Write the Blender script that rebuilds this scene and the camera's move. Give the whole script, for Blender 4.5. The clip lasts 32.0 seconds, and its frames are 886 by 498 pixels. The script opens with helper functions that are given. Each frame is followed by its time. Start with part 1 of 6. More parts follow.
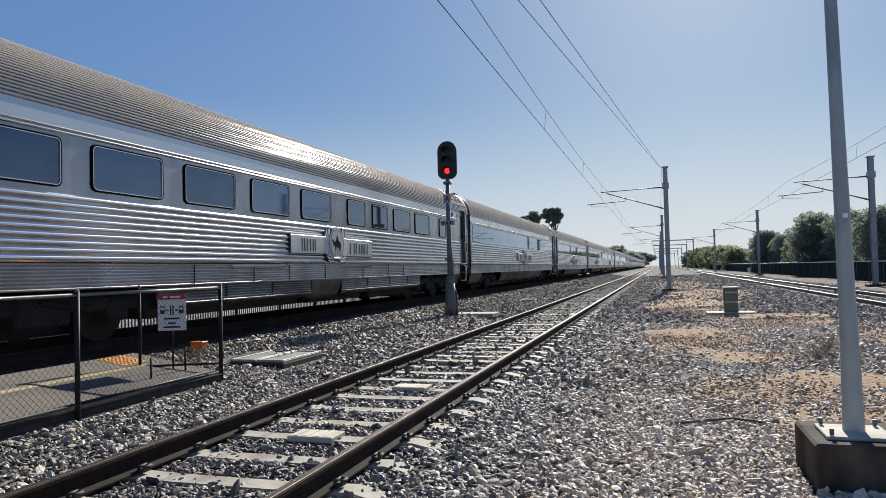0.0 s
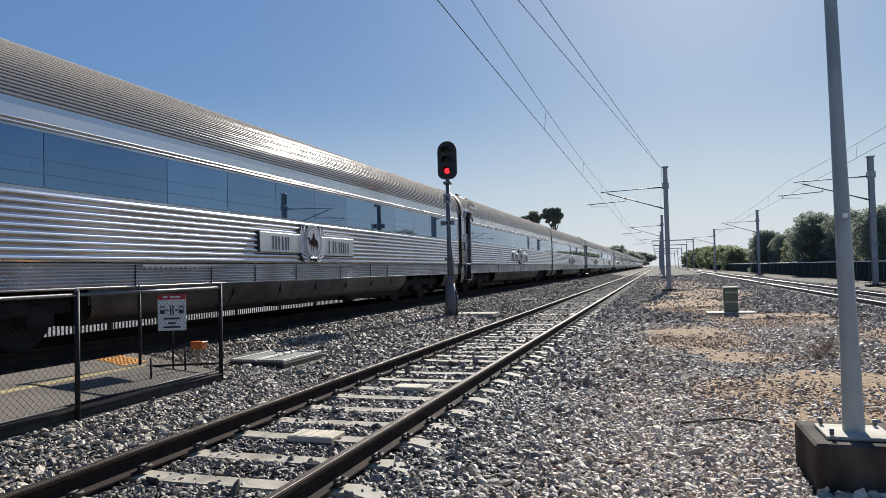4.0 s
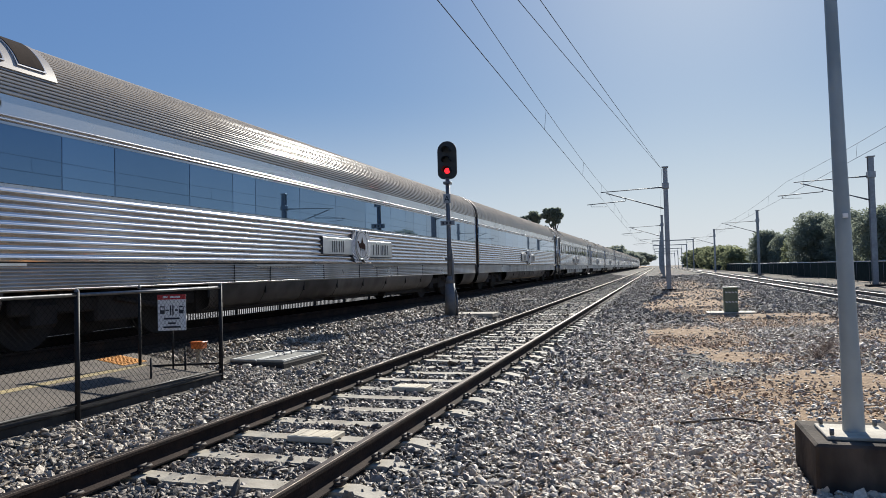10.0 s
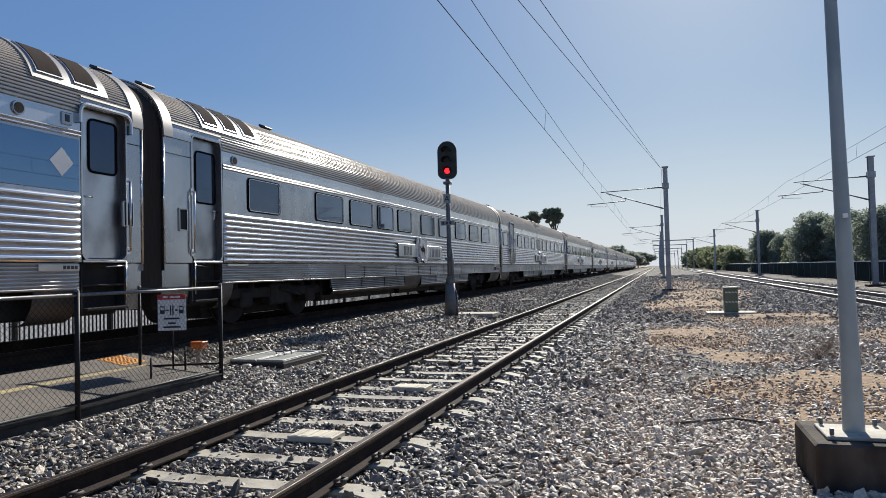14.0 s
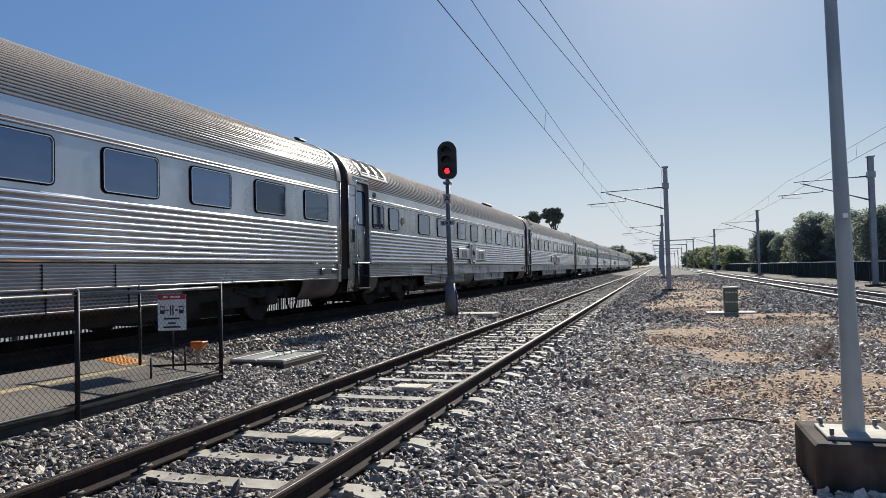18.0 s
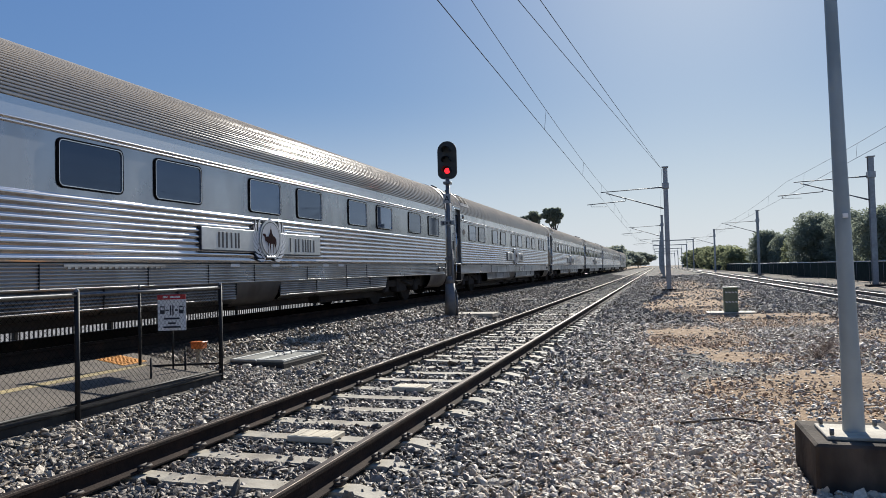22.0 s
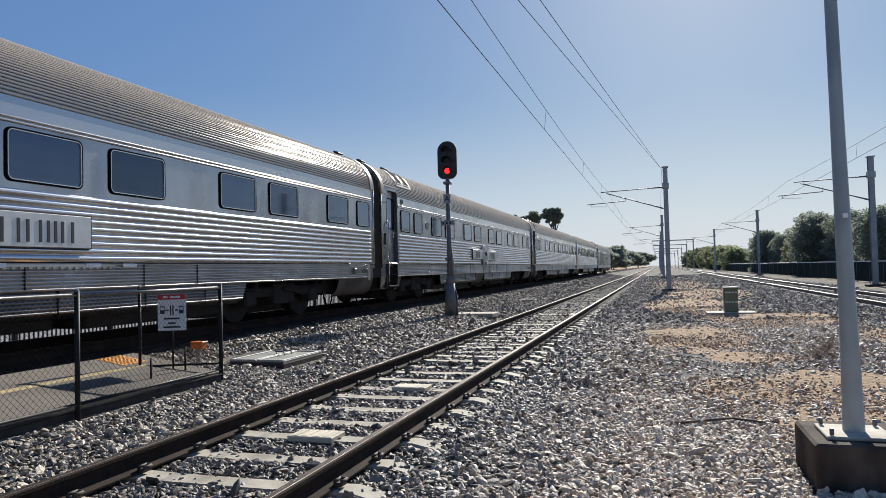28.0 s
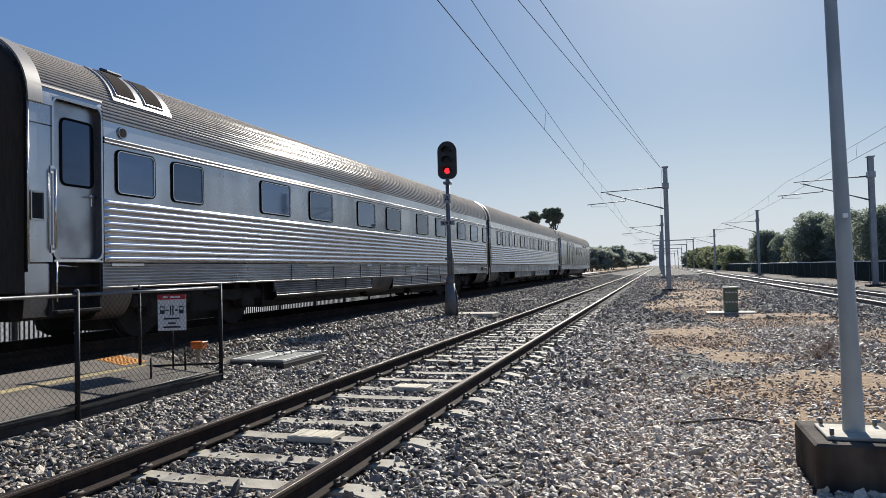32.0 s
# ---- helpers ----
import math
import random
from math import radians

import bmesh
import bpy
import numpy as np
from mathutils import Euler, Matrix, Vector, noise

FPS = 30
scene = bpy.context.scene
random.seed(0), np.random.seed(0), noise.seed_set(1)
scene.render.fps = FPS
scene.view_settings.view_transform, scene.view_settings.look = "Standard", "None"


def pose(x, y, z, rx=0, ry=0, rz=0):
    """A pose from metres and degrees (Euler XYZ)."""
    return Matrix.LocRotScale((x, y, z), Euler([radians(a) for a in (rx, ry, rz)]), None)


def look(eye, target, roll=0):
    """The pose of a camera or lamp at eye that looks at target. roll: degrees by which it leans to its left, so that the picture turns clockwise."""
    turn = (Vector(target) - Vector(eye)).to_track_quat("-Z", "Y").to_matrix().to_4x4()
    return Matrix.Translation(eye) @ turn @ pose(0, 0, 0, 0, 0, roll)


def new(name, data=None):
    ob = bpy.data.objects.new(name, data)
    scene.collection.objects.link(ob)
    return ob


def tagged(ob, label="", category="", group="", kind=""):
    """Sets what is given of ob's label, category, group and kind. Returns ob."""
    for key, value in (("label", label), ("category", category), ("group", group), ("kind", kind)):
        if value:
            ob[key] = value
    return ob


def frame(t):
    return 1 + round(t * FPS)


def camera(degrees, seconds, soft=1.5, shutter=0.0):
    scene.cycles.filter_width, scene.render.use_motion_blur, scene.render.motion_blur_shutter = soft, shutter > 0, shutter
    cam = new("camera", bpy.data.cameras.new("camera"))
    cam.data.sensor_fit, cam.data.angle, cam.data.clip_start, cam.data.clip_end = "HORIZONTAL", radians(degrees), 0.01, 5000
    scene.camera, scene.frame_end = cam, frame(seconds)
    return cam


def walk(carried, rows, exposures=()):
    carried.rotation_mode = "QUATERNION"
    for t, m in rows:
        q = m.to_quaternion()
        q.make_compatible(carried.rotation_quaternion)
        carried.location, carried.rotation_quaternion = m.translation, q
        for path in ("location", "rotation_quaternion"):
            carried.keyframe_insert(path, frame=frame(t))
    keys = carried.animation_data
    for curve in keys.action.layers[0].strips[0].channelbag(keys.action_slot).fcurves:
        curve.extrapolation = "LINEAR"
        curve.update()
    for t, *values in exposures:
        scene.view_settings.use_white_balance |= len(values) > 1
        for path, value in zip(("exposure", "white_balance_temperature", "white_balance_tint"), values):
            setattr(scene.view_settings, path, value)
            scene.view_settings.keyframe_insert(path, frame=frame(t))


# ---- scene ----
cam = camera(65.0, 32.0, soft=0.6)
EYE = (0.0, 0.0, 1.33)
HEAD = math.radians(17.16)
RISE = math.radians(1.796)
VIEW = look(EYE, (EYE[0] - math.sin(HEAD), math.cos(HEAD), EYE[2] + math.tan(RISE)), -1.45)
walk(cam, [(0.0, VIEW), (32.0, VIEW)], exposures=[(0.0, 0.72), (32.0, 0.72)])

# ---- world and sun ----
SUN_EL, SUN_AZ = math.radians(30.5), math.radians(4.0)   # azimuth: from +Y towards +X
world = bpy.data.worlds.new("sky")
scene.world = world
world.use_nodes = True
wn = world.node_tree.nodes
sky = wn.new("ShaderNodeTexSky")
sky.sky_type, sky.sun_disc = "NISHITA", False
sky.sun_elevation, sky.sun_rotation = SUN_EL, SUN_AZ
sky.air_density, sky.dust_density, sky.ozone_density = 1.0, 0.6, 3.0
cool = wn.new("ShaderNodeMix")
cool.data_type, cool.blend_type = "RGBA", "MULTIPLY"
cool.inputs[0].default_value = 1.0
cool.inputs[7].default_value = (0.48, 0.484, 0.338, 1)
veil = wn.new("ShaderNodeMix")
veil.data_type, veil.blend_type = "RGBA", "ADD"
veil.inputs[0].default_value = 1.0
veil.inputs[7].default_value = (0.69, 1.72, 4.88, 1)
# pale haze low over the horizon, alike all round
up, axes, low, haze = wn.new("ShaderNodeTexCoord"), wn.new("ShaderNodeSeparateXYZ"), wn.new("ShaderNodeMapRange"), wn.new("ShaderNodeMix")
low.interpolation_type = "SMOOTHSTEP"
low.inputs[1].default_value, low.inputs[2].default_value, low.inputs[3].default_value, low.inputs[4].default_value = -0.05, 0.26, 0.95, 0.0
haze.data_type = "RGBA"
haze.inputs[7].default_value = (8.7, 9.5, 10.3, 1)
WL = world.node_tree.links
WL.new(up.outputs["Generated"], axes.inputs[0])
WL.new(axes.outputs[2], low.inputs[0])
WL.new(low.outputs[0], haze.inputs[0])
WL.new(sky.outputs[0], cool.inputs[6])
WL.new(cool.outputs[2], veil.inputs[6])
WL.new(veil.outputs[2], haze.inputs[6])
WL.new(haze.outputs[2], wn["Background"].inputs[0])
wn["Background"].inputs[1].default_value = 0.0475
sun = new("sun", bpy.data.lights.new("sun", "SUN"))
sun.data.energy, sun.data.angle, sun.data.color = 5.0, math.radians(0.53), (0.965, 0.93, 0.85)
sd = Vector((math.sin(SUN_AZ) * math.cos(SUN_EL), math.cos(SUN_AZ) * math.cos(SUN_EL), math.sin(SUN_EL)))
sun.matrix_world = look((0, 0, 60), Vector((0, 0, 60)) - sd)

# ---- materials ----
def surface(name, c1, c2=None, scale=6.0, rough=0.7, metal=0.0, bump=0.0, bump_scale=40.0, vary=0.0,
            island=0.0, spec=0.5, stain=None, stain_scale=0.7, stretch=(1, 1, 1), rough2=None, coat=0.0):
    m = bpy.data.materials.new(name)
    m.use_nodes = True
    nt = m.node_tree
    N, L = nt.nodes, nt.links
    b = N["Principled BSDF"]
    tc = N.new("ShaderNodeTexCoord")
    mp = N.new("ShaderNodeMapping")
    mp.inputs["Scale"].default_value = stretch
    L.new(tc.outputs["Object"], mp.inputs[0])
    no = N.new("ShaderNodeTexNoise")
    no.inputs["Scale"].default_value = scale
    no.inputs["Detail"].default_value = 6
    L.new(mp.outputs[0], no.inputs["Vector"])
    ramp = N.new("ShaderNodeMapRange")
    ramp.inputs[1].default_value, ramp.inputs[2].default_value = 0.3, 0.7
    L.new(no.outputs[0], ramp.inputs[0])
    mix = N.new("ShaderNodeMix")
    mix.data_type = "RGBA"
    mix.inputs[6].default_value, mix.inputs[7].default_value = (*c1, 1), (*(c2 or c1), 1)
    L.new(ramp.outputs[0], mix.inputs[0])
    col = mix.outputs[2]
    if stain:
        n2 = N.new("ShaderNodeTexNoise")
        n2.inputs["Scale"].default_value = stain_scale
        n2.inputs["Detail"].default_value = 4
        L.new(mp.outputs[0], n2.inputs["Vector"])
        r2 = N.new("ShaderNodeMapRange")
        r2.inputs[1].default_value, r2.inputs[2].default_value = 0.5, 0.72
        L.new(n2.outputs[0], r2.inputs[0])
        x2 = N.new("ShaderNodeMix")
        x2.data_type = "RGBA"
        L.new(r2.outputs[0], x2.inputs[0])
        L.new(col, x2.inputs[6])
        x2.inputs[7].default_value = (*stain, 1)
        col = x2.outputs[2]
    if vary or island:
        if vary:
            rnd = N.new("ShaderNodeObjectInfo").outputs["Random"]
        else:
            rnd = N.new("ShaderNodeNewGeometry").outputs["Random Per Island"]
        amount = vary or island
        r3 = N.new("ShaderNodeMapRange")
        r3.inputs[3].default_value, r3.inputs[4].default_value = 1 - amount, 1 + amount
        L.new(rnd, r3.inputs[0])
        hs = N.new("ShaderNodeHueSaturation")
        L.new(r3.outputs[0], hs.inputs["Value"])
        L.new(col, hs.inputs["Color"])
        col = hs.outputs[0]
    L.new(col, b.inputs["Base Color"])
    b.inputs["Roughness"].default_value = rough
    if rough2 is not None:
        rr = N.new("ShaderNodeMapRange")
        rr.inputs[1].default_value, rr.inputs[2].default_value = 0.3, 0.7
        rr.inputs[3].default_value, rr.inputs[4].default_value = rough, rough2
        L.new(no.outputs[0], rr.inputs[0])
        L.new(rr.outputs[0], b.inputs["Roughness"])
    b.inputs["Metallic"].default_value = metal
    b.inputs["Specular IOR Level"].default_value = spec
    b.inputs["Coat Weight"].default_value = coat
    if bump:
        n3 = N.new("ShaderNodeTexNoise")
        n3.inputs["Scale"].default_value = bump_scale
        n3.inputs["Detail"].default_value = 5
        L.new(mp.outputs[0], n3.inputs["Vector"])
        bp = N.new("ShaderNodeBump")
        bp.inputs["Strength"].default_value = bump
        bp.inputs["Distance"].default_value = 0.02
        L.new(n3.outputs[0], bp.inputs["Height"])
        L.new(bp.outputs[0], b.inputs["Normal"])
    return m


def leaf_surface(name, c1, c2, scale):
    """Leaves let part of the sunlight through."""
    m = surface(name, c1, c2, scale, 0.9, island=0.10, spec=0.0)
    N, L = m.node_tree.nodes, m.node_tree.links
    b = N["Principled BSDF"]
    tr, mx = N.new("ShaderNodeBsdfTranslucent"), N.new("ShaderNodeMixShader")
    L.new(b.inputs["Base Color"].links[0].from_socket, tr.inputs["Color"])
    mx.inputs[0].default_value = 0.55
    L.new(b.outputs[0], mx.inputs[1])
    L.new(tr.outputs[0], mx.inputs[2])
    L.new(mx.outputs[0], N["Material Output"].inputs["Surface"])
    return m


def dusty(m, dust, cover, heights=None, least=0.0):
    """Dull dust over part of a finish; with heights it settles thicker towards the crown."""
    N, L = m.node_tree.nodes, m.node_tree.links
    d, mx = N.new("ShaderNodeBsdfDiffuse"), N.new("ShaderNodeMixShader")
    d.inputs["Color"].default_value = (*dust, 1)
    mx.inputs[0].default_value = cover
    if heights:
        tc, ax, ramp, patch, mul = N.new("ShaderNodeTexCoord"), N.new("ShaderNodeSeparateXYZ"), N.new("ShaderNodeMapRange"), N.new("ShaderNodeTexNoise"), N.new("ShaderNodeMath")
        patch.inputs["Scale"].default_value, patch.inputs["Detail"].default_value = 1.3, 5
        L.new(tc.outputs["Object"], ax.inputs[0])
        L.new(tc.outputs["Object"], patch.inputs["Vector"])
        mul.operation = "MULTIPLY_ADD"
        L.new(patch.outputs[0], mul.inputs[0])
        mul.inputs[1].default_value = 0.30
        L.new(ax.outputs[2], mul.inputs[2])
        ramp.inputs[1].default_value, ramp.inputs[2].default_value = heights[0] + 0.15, heights[1] + 0.15
        ramp.inputs[3].default_value, ramp.inputs[4].default_value = least, cover
        L.new(mul.outputs[0], ramp.inputs[0])
        L.new(ramp.outputs[0], mx.inputs[0])
    L.new(N["Principled BSDF"].outputs[0], mx.inputs[1])
    L.new(d.outputs[0], mx.inputs[2])
    L.new(mx.outputs[0], N["Material Output"].inputs["Surface"])


M_STEEL = surface("stainless_steel", (0.63, 0.62, 0.632), (0.53, 0.52, 0.53), 1.5, 0.185, 1.0, 0.0, rough2=0.245, vary=0.06)
M_ROOF = surface("roof_steel", (0.37, 0.36, 0.35), (0.31, 0.30, 0.29), 0.8, 0.12, 1.0, rough2=0.155, vary=0.08, stain=(0.36, 0.33, 0.30))
dusty(M_ROOF, (0.43, 0.38, 0.32), 0.82, (3.20, 3.75), 0.42)
M_PANEL = surface("brushed_panel", (0.42, 0.425, 0.44), (0.34, 0.345, 0.355), 2.0, 0.20, 1.0, rough2=0.32, vary=0.15, stain=(0.27, 0.272, 0.282), stain_scale=0.9, bump=0.10, bump_scale=1.1, stretch=(1, 1, 0.35))
M_DOOR = surface("door_steel", (0.50, 0.505, 0.51), (0.40, 0.405, 0.41), 1.6, 0.30, 1.0, rough2=0.42, vary=0.12, stain=(0.30, 0.295, 0.29), stain_scale=1.6, bump=0.04, bump_scale=1.4)
M_JAMB = surface("door_jamb", (0.10, 0.10, 0.105), (0.07, 0.07, 0.073), 4, 0.55, 0.3, vary=0.1)
M_BOARD = surface("letter_board_steel", (0.585, 0.575, 0.567), (0.51, 0.50, 0.493), 1.4, 0.22, 1.0, rough2=0.3, vary=0.06, bump=0.06, bump_scale=0.9, stretch=(1, 0.5, 1))
M_SKIRT = surface("skirt_steel", (0.54, 0.525, 0.51), (0.40, 0.38, 0.36), 1.2, 0.26, 1.0, rough2=0.4, vary=0.08, stain=(0.32, 0.29, 0.26))
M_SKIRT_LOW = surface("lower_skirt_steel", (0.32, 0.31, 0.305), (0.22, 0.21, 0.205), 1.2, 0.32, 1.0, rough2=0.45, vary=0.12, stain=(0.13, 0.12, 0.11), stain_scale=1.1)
M_BEAD = surface("bright_bead", (0.62, 0.60, 0.58), (0.52, 0.50, 0.48), 3, 0.22, 1.0, rough2=0.34)
M_FAR = surface("far_side_steel", (0.5, 0.5, 0.5), (0.42, 0.42, 0.42), 2.0, 0.4, 1.0)
M_GLASS = surface("window_glass", (0.095, 0.128, 0.185), (0.12, 0.155, 0.213), 0.7, 0.055, 0.8, spec=0.5, vary=0.45)
# blue of the reflected sky is put into the panes' own colour
M_BAND = surface("sky_tinted_glass", (0.135, 0.232, 0.345), (0.16, 0.258, 0.375), 0.5, 0.02, 0.85, spec=0.7, vary=0.16)
M_RUBBER = surface("black_rubber", (0.008, 0.008, 0.009), (0.014, 0.013, 0.013), 9, 0.9, spec=0.0)
M_BELLOWS = surface("bellows_rubber", (0.045, 0.037, 0.031), (0.03, 0.025, 0.021), 4, 0.9, spec=0.1, stretch=(1, 12, 1))
M_BOGIE = surface("bogie_grime", (0.022, 0.020, 0.020), (0.038, 0.034, 0.031), 5, 0.9, bump=0.3, spec=0.2)
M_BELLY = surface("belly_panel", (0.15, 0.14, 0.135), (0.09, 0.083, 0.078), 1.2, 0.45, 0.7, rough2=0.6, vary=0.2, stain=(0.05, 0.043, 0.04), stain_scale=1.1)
M_ORANGE_LINE = surface("orange_pipe", (0.22, 0.12, 0.035), (0.14, 0.08, 0.03), 8, 0.6)
M_PLATE = surface("plate_aluminium", (0.62, 0.62, 0.61), (0.5, 0.5, 0.5), 4, 0.4, 0.9)
M_FIELD = surface("crest_field", (0.55, 0.56, 0.57), (0.48, 0.49, 0.5), 5, 0.5)
M_INK = surface("dark_lettering", (0.02, 0.022, 0.03), (0.03, 0.03, 0.04), 10, 0.5)
M_RED = surface("emblem_maroon", (0.06, 0.022, 0.024), (0.045, 0.018, 0.02), 12, 0.8, spec=0.1)
M_STONE = surface("ballast_stone", (0.36, 0.30, 0.232), (0.135, 0.112, 0.085), 30, 0.48, island=0.75, bump=0.3, bump_scale=60, rough2=0.75, spec=0.5)
M_STONE_BED = surface("track_bed_stone", (0.24, 0.195, 0.15), (0.085, 0.068, 0.053), 30, 0.5, island=0.75, bump=0.3, bump_scale=60, rough2=0.75, spec=0.5)
M_STONE_DUSTY = surface("dusty_ballast_stone", (0.60, 0.495, 0.375), (0.385, 0.312, 0.229), 30, 0.55, island=0.45, bump=0.3, bump_scale=60, rough2=0.8, spec=0.4)
M_STONE_FAR = surface("far_ballast_stone", (0.27, 0.23, 0.186), (0.165, 0.14, 0.112), 30, 0.75, island=0.4)
M_PEBBLE = surface("dirt_pebble", (0.37, 0.26, 0.17), (0.26, 0.18, 0.12), 30, 0.85, island=0.5, bump=0.3, bump_scale=60)
M_CONC = surface("concrete", (0.45, 0.40, 0.315), (0.35, 0.31, 0.245), 9, 0.85, bump=0.25, bump_scale=50, vary=0.15, stain=(0.25, 0.21, 0.16), stain_scale=2.0)
M_CONC_OLD = surface("weathered_concrete", (0.10, 0.08, 0.063), (0.04, 0.031, 0.025), 4, 0.95, bump=0.4, bump_scale=30, stain=(0.016, 0.012, 0.010), stain_scale=2.2, spec=0.2, stretch=(1, 1, 0.5))
M_KERB = surface("kerb_concrete", (0.075, 0.066, 0.056), (0.035, 0.031, 0.027), 5, 0.95, bump=0.4, bump_scale=30, stain=(0.05, 0.043, 0.036), stain_scale=2.5, spec=0.2)
M_RAILTOP = surface("polished_rail", (0.115, 0.092, 0.078), (0.07, 0.056, 0.047), 3, 0.42, 1.0, rough2=0.6, stretch=(1, 0.1, 1))
M_RAILBRIGHT = surface("bright_rail", (0.55, 0.53, 0.51), (0.42, 0.40, 0.38), 3, 0.3, 1.0, rough2=0.45, stretch=(1, 0.1, 1))
M_RAIL = surface("rail_rust", (0.032, 0.021, 0.016), (0.02, 0.014, 0.012), 14, 0.9, bump=0.3, bump_scale=60, stain=(0.05, 0.03, 0.02), stain_scale=3, spec=0.15)
M_RAILGREY = surface("grey_brown_rail", (0.13, 0.105, 0.09), (0.08, 0.065, 0.055), 14, 0.7, bump=0.2, bump_scale=60)
M_CLIP = surface("clip_rust", (0.06, 0.042, 0.032), (0.035, 0.028, 0.024), 20, 0.75)
M_GALV = surface("galvanised_steel", (0.36, 0.385, 0.395), (0.28, 0.30, 0.31), 7, 0.5, 0.4, rough2=0.62, vary=0.1, stain=(0.22, 0.225, 0.22), stain_scale=1.5)
M_GALV_DARK = surface("dull_galvanised_steel", (0.16, 0.165, 0.17), (0.11, 0.115, 0.12), 7, 0.6, 0.4)
M_POLE = surface("lamp_pole_grey", (0.35, 0.395, 0.395), (0.30, 0.34, 0.34), 5, 0.45, 0.1, stain=(0.20, 0.235, 0.235), stain_scale=1.2, bump=0.06)
M_BLACK = surface("black_paint", (0.012, 0.012, 0.013), (0.02, 0.02, 0.02), 8, 0.6, vary=0.1, spec=0.22)
M_WIRE = surface("fence_wire", (0.010, 0.010, 0.010), (0.016, 0.016, 0.016), 8, 1.0, spec=0.0)
M_ASPHALT = surface("path_asphalt", (0.165, 0.138, 0.112), (0.11, 0.093, 0.077), 25, 0.9, bump=0.3, bump_scale=120, stain=(0.07, 0.06, 0.052), stain_scale=1.1)
M_YELLOW = surface("yellow_line", (0.46, 0.36, 0.17), (0.26, 0.20, 0.11), 16, 0.8, bump=0.1)
M_TACTILE = surface("orange_tactile", (0.62, 0.27, 0.05), (0.5, 0.22, 0.05), 16, 0.7)
M_WHITE = surface("white_paint", (0.78, 0.78, 0.77), (0.7, 0.7, 0.69), 6, 0.5, vary=0.05)
M_SIGNRED = surface("sign_red", (0.5, 0.03, 0.03), (0.42, 0.03, 0.03), 6, 0.5)
M_CREAM = surface("cream_composite", (0.60, 0.52, 0.385), (0.50, 0.435, 0.32), 12, 0.75, bump=0.15)
M_GREEN = surface("green_cabinet", (0.15, 0.175, 0.11), (0.11, 0.135, 0.085), 7, 0.6, bump=0.05)
M_BARK = surface("bark", (0.13, 0.10, 0.075), (0.08, 0.065, 0.05), 8, 0.9, bump=0.5, stretch=(1, 1, 0.3))
# lifted above real leaf tones: veiling glare and haze are in the colour
M_LEAF = leaf_surface("leaf", (0.27, 0.30, 0.235), (0.22, 0.25, 0.195), 1.2)
M_LEAF_LIGHT = leaf_surface("light_leaf", (0.27, 0.29, 0.17), (0.20, 0.22, 0.13), 1.2)
# paler for distance: haze in the air is put into this colour
M_LEAF_FAR = leaf_surface("far_leaf", (0.32, 0.34, 0.28), (0.25, 0.27, 0.22), 0.8)
M_CLOTH = surface("shade_cloth", (0.018, 0.03, 0.028), (0.028, 0.042, 0.039), 3, 0.95, vary=0.1, spec=0.03)
M_CABLE = surface("wire_copper_dull", (0.10, 0.10, 0.105), (0.07, 0.07, 0.075), 4, 0.8, spec=0.2)


def glow(name, colour, strength):
    m = surface(name, colour, None, 5, 0.5, spec=0.05)
    b = m.node_tree.nodes["Principled BSDF"]
    b.inputs["Emission Color"].default_value = (*colour, 1)
    b.inputs["Emission Strength"].default_value = strength
    return m


M_REDLAMP = glow("red_signal_light", (1.0, 0.02, 0.03), 1.3)

# ---- mesh helpers ----
def mesh_of(name, verts, faces, material, smooth=False):
    me = bpy.data.meshes.new(name)
    me.from_pydata([tuple(v) for v in verts], [], faces)
    if material:
        me.materials.append(material)
    if smooth:
        me.shade_smooth()
    return me


def part(name, bm, material, parent, label=""):
    """One mesh object under a thing or part; bm is a bmesh or a ready mesh."""
    if isinstance(bm, bpy.types.Mesh):
        me = bm
    else:
        me = bpy.data.meshes.new(name)
        bm.to_mesh(me)
        bm.free()
        me.materials.append(material)
    ob = new(name, me)
    if parent:
        ob.parent = parent
    if label:
        ob["label"] = label
    return ob


def thing(name, m=Matrix.Identity(4), label="", category="", group="", kind=""):
    ob = new(name)
    ob.matrix_world = m
    return tagged(ob, label, category, group, kind)


def box(bm, x0, x1, y0, y1, z0, z1, bevel=0.0, m=None):
    r = bmesh.ops.create_cube(bm, size=1.0)
    for v in r["verts"]:
        v.co = Vector((x0 + (v.co.x + 0.5) * (x1 - x0), y0 + (v.co.y + 0.5) * (y1 - y0), z0 + (v.co.z + 0.5) * (z1 - z0)))
    vs = r["verts"]
    if bevel:
        es = list({e for v in vs for e in v.link_edges})
        o = bmesh.ops.bevel(bm, geom=es, offset=bevel, segments=1, affect="EDGES", profile=0.5)
        vs = list({v for f in o["faces"] for v in f.verts} | {v for v in vs if v.is_valid})
    if m is not None:
        bmesh.ops.transform(bm, matrix=m, verts=vs)
    return bm


def boxm(*a, **k):
    return box(bmesh.new(), *a, **k)


def tube(bm, p, q, r0, r1=None, seg=8, caps=True):
    """A round bar from p to q."""
    p, q = Vector(p), Vector(q)
    d = q - p
    m = Matrix.Translation((p + q) / 2) @ d.to_track_quat("Z", "Y").to_matrix().to_4x4()
    o = bmesh.ops.create_cone(bm, cap_ends=caps, segments=seg, radius1=r0, radius2=r0 if r1 is None else r1, depth=d.length)
    bmesh.ops.transform(bm, matrix=m, verts=o["verts"])
    for f in {f for v in o["verts"] for f in v.link_faces}:
        f.smooth = len(f.verts) == 4
    return bm


def tubem(*a, **k):
    return tube(bmesh.new(), *a, **k)


